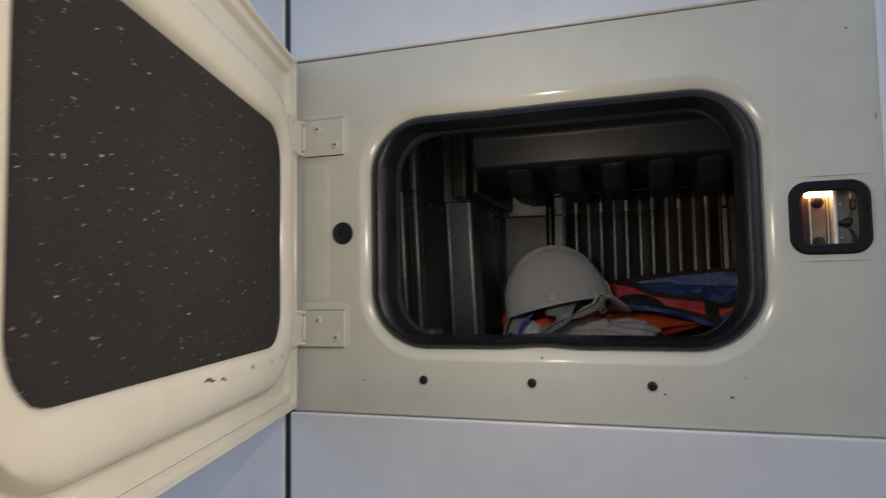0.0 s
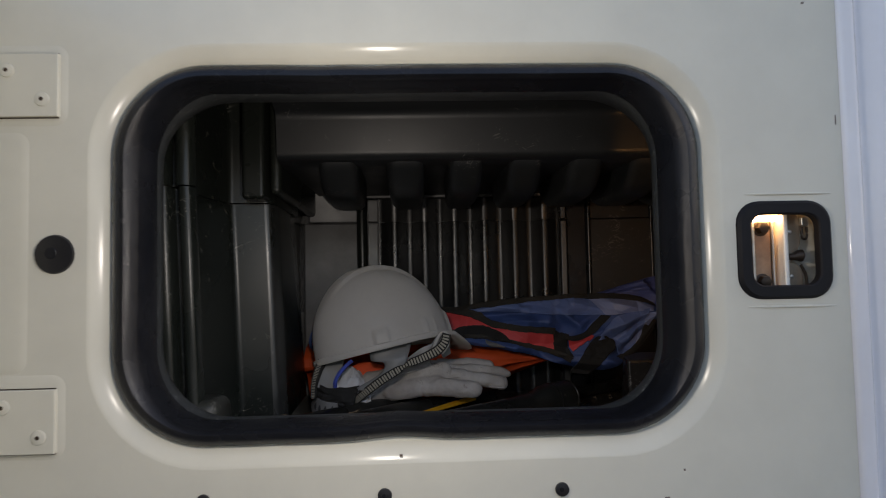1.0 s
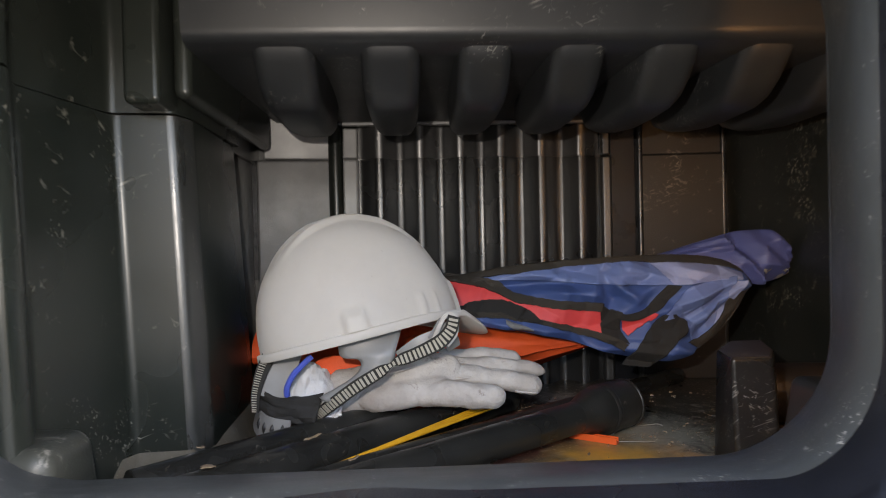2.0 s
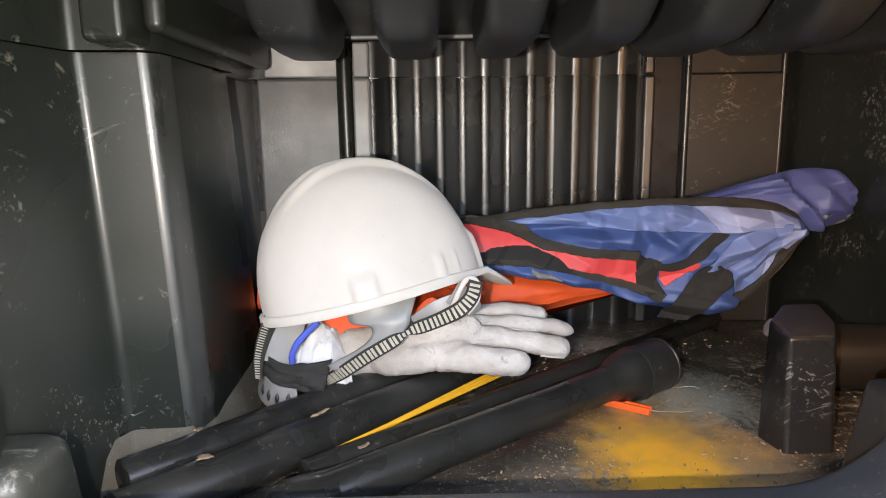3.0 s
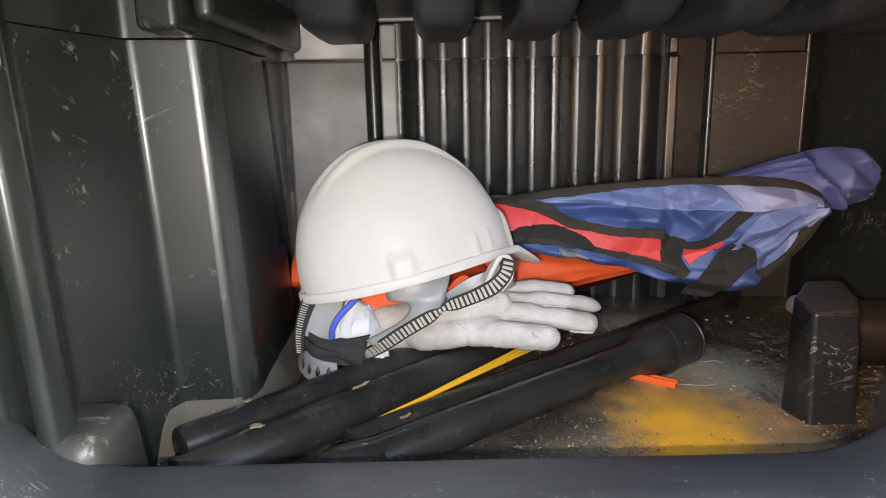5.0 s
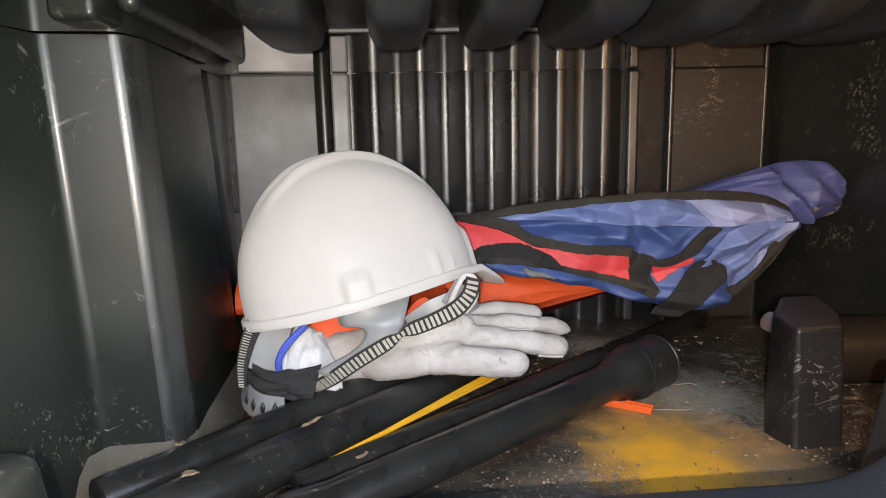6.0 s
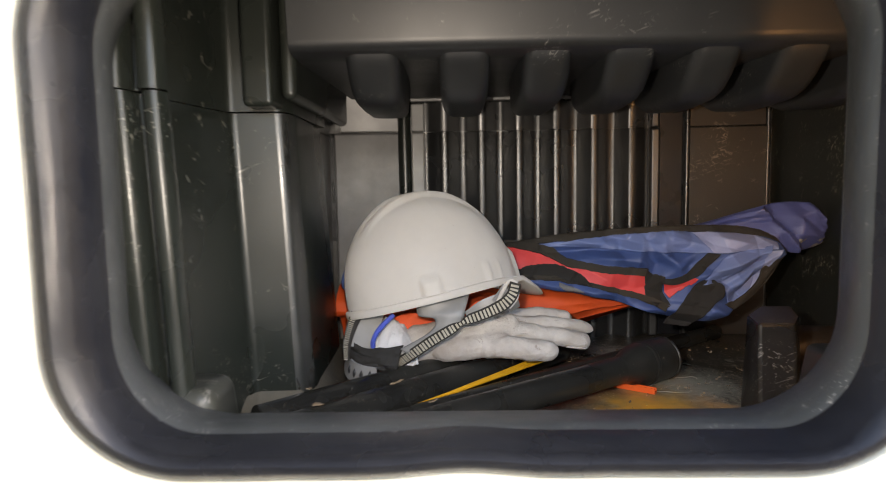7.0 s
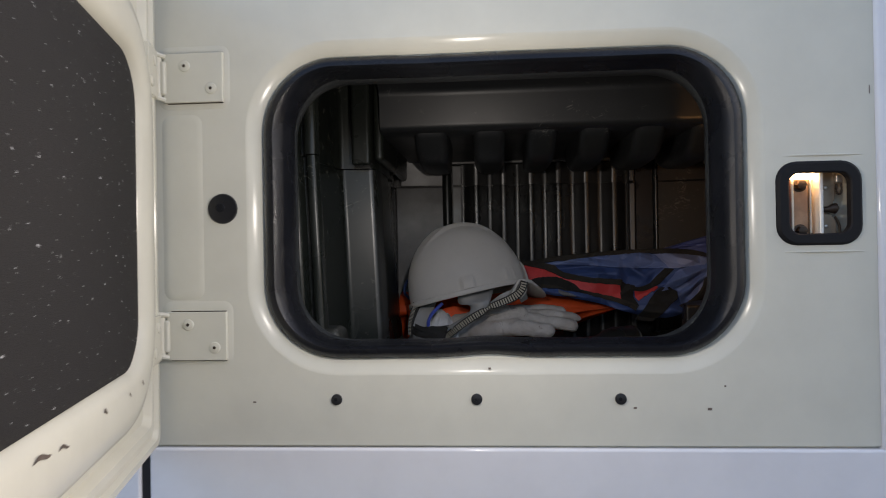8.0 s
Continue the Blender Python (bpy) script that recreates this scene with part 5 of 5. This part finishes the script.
def tube_thing(name, label, a, b, r, n=24):
    a, b = Vector(a), Vector(b)
    ob = part(name, rod([a.lerp(b, i / 12) for i in range(13)], r, n), TUBE, None, bevel=0.0015)
    d = (b - a).normalized()
    for p, k in ((a, -1), (b, 1)):
        part("end_rim", rod([p + d * k * o for o in (-0.004, 0.0012, 0.0020)], lambda u: r * (1.012, 1.012, 0.93)[int(round(u * 2))], n), TUBE, ob)
    return tagged(ob, label, "tube", group="black tubes on the floor")


tube_thing("black_tube", "scuffed thick black plastic tube lying on the floor", (-0.362, 1.262, 1.2998), (-0.02, 1.606, 1.2998), 0.0195)
tube_thing("black_tube", "slim black plastic tube with a scuffed end", (-0.3766, 1.3064, 1.3050), (-0.150, 1.530, 1.3070), 0.0162)
tube_thing("black_rod", "long thin black steel rod lying across the floor", (-0.243, 1.331, 1.2925), (0.262, 1.738, 1.2925), 0.0120)
cup = thing("black_wrench_tube", "black wheel wrench tube with a wide socket end", "tube", (0.10, 1.51, 1.31), group="black tubes on the floor")
ca, cb = Vector((-0.250, 1.268, 1.2985)), Vector((0.107, 1.518, 1.3095))
cd = (cb - ca).normalized()
part("shaft", rod([ca.lerp(cb - cd * 0.05, i / 12) for i in range(13)], 0.0175, 24), TUBE, cup)
part("end_cap", rod([ca - cd * k for k in (-0.04, -0.02, -0.005, 0.004, 0.010, 0.013)], lambda u: (0.0178, 0.0200, 0.0205, 0.0185, 0.012, 0.004)[int(round(u * 5))], 24), TUBE, cup, "rounded black end")
part("socket", rod([cb - cd * k for k in (0.088, 0.080, 0.070, 0.060, 0.045, 0.02, 0.003, 0.0)], lambda u: (0.0178, 0.019, 0.023, 0.0265, 0.028, 0.028, 0.028, 0.0265)[int(round(u * 7))], 28), TUBE, cup, "wide black socket end")
part("socket_ring", rod([cb - cd * k for k in (0.046, 0.044, 0.041, 0.039)], lambda u: (0.0281, 0.0292, 0.0292, 0.0281)[int(round(u * 3))], 28), TUBE, cup)
part("socket_ring", rod([cb - cd * k for k in (0.0025, 0.002, -0.0004, -0.001)], lambda u: (0.0281, 0.0287, 0.0287, 0.0280)[int(round(u * 3))], 28), TUBE, cup)
for k, dz in ((0.0, 0.0), (0.004, -0.0025), (-0.004, 0.0025)):
    ob = part("yellow_rod", rod([(-0.224, 1.362, 1.2985), (-0.180, 1.397, 1.302 + dz * 0.2), (-0.052 + 0.7 * k, 1.512 - 0.7 * k, 1.313 + 0.7 * dz)], lambda u: 0.0008 + 0.0011 * min(1.0, u * 2), 10), YELLOW)
    tagged(ob, "thin yellow plastic rod between black tubes", "rod", group="yellow rods")
chip = thing("orange_strip", "small broken orange plastic strip on the floor", "plastic strip", (0.05, 1.44, FZ))
om = pose(0.058, 1.466, FZ + 0.004, 0, 0, -36)
part("web", box(-0.030, 0.024, -0.004, 0.004, -0.003, 0.0, m=om), ORANGEPLASTIC, chip)
for y in (-0.004, 0.0028):
    part("edge", box(-0.030, 0.024, y, y + 0.0012, 0.0, 0.004, m=om), ORANGEPLASTIC, chip)
GRIME = mat("grimy_brown_steel", (0.018, 0.014, 0.011), 0.48, second=(0.040, 0.028, 0.019), scale=26, amount=1.0, bump=0.12, bump_scale=500, specks=(0.34, 0.16, 0.06), speck_scale=26, speck_cut=0.655, warp_specks=0.8)
jack = thing("bottle_jack", "grimy dark steel bottle jack lying behind the post", "jack", (0.30, 1.48, FZ))
part("body", rod([(0.262 + k, 1.512 - 0.1 * k, FZ + 0.0375) for k in (0.0, 0.003, 0.010, 0.085, 0.090, 0.095, 0.104)], lambda u: (0.029, 0.033, 0.0345, 0.0345, 0.0345, 0.0355, 0.0355)[int(round(u * 6))], 32), GRIME, jack, "grimy rust-spotted cylinder", angle=30)
SP0, SP1 = Vector((0.2635, 1.512, FZ + 0.050)), Vector((0.2215, 1.508, FZ + 0.0720))
part("screw_spindle", rod([SP0, SP1], 0.0080, 20), STEEL, jack, "bright threaded steel spindle")
for i in range(9):
    part("thread", rod([SP1.lerp(SP0, (0.0042 * i + d) / 0.048) for d in (0.0, 0.0009, 0.0018, 0.0027)], lambda u: (0.0080, 0.0102, 0.0102, 0.0080)[int(round(u * 3))], 18), STEEL, jack)
cord = part("blue_cord", rod(spline([(-0.322, 1.60, 1.43), (-0.332, 1.598, 1.420), (-0.336, 1.602, 1.400), (-0.330, 1.625, 1.386)], 8), 0.003, 10), BLUE)
tagged(cord, "dark blue cord behind the hard hat", "cord")

# ---- crumbs and chips on the floor ----
rng = random.Random(7)
crumbs = bmesh.new()
for i in range(1900):
    x, y = (rng.gauss(0.02, 0.06), rng.gauss(1.30, 0.045)) if i < 900 else (rng.uniform(-0.05, 0.33), rng.uniform(1.22, 1.68))
    if not (-0.12 < x < 0.34 and 1.19 < y < 1.70) or abs((x + 0.116) * 0.573 - (y - 1.364) * 0.82) < 0.03 or (0.02 < x < 0.12 and 1.31 < y < 1.46 and i % 8):
        continue
    k = 0.0004 + 0.0011 * rng.random() ** 2.5
    box(-k * rng.uniform(0.8, 2.6), k, -k * 0.6, k * 0.6, -0.0006, k * 0.6, 0.2 * k, bm=crumbs, m=pose(x, y, FZ + 0.0022, rng.uniform(-14, 14), rng.uniform(-14, 14), rng.uniform(0, 360)))
debris = part("debris", crumbs, CRUMB, None, smooth=False)
tagged(debris, "pale crumbs and chips scattered on the dusty floor", "debris", kind="stuff")
scrap = part("paper_scrap", grid(lambda u, v: (-0.166 + 0.018 * u + 0.005 * v, 1.282 + 0.016 * v, FZ + 0.003 + 0.006 * u * v + 0.002 * math.sin(4 * u)), 6, 6), GREYBAND)
md = scrap.modifiers.new("thick", "SOLIDIFY")
md.thickness = 0.0006
tagged(scrap, "small scrap of white paper on the floor", "scrap")


def flake(x, y, z, w, h, turn, seed):
    """A curled pale flake lying on a tube."""
    m = pose(x, y, z, 8, -6, turn)
    f = part("pale_flake", grid(lambda u, v: m @ Vector((w * (u - 0.5) + 0.25 * w * fbm(u, v, seed, 2.0), h * (v - 0.5) * (0.6 + 0.4 * math.sin(math.pi * u)) + 0.2 * h * fbm(v, u, seed, 3.0), 0.0012 + 0.0012 * math.sin(3.0 * u + seed))), 8, 6), CRUMB)
    thick = f.modifiers.new("thick", "SOLIDIFY")
    thick.thickness = 0.0007
    return tagged(f, "pale dried flake stuck on a black tube", "flake", group="flakes on the tubes")


flake(-0.316, 1.309, 1.3195, 0.010, 0.007, 30, 1.0)
flake(-0.333, 1.346, 1.3255, 0.008, 0.005, 70, 2.0)
flake(-0.240, 1.387, 1.3196, 0.016, 0.004, 45, 3.0)
flake(-0.196, 1.331, 1.3155, 0.009, 0.004, 20, 4.0)
for n, (x, y, r, start) in enumerate(((0.135, 1.505, 0.016, 0.4), (0.10, 1.470, 0.022, 2.2), (-0.015, 1.655, 0.018, 1.0))):
    hair = part("pale_fibre", rod([(x + r * math.cos(start + 0.28 * k) * (1 + 0.06 * k), y + 0.8 * r * math.sin(start + 0.28 * k), FZ + 0.0025 + 0.0008 * math.sin(k)) for k in range(12)], 0.00035, 6), PALEWEB)
    tagged(hair, "thin pale curled fibre on the dusty floor", "fibre", group="fibres on the floor")
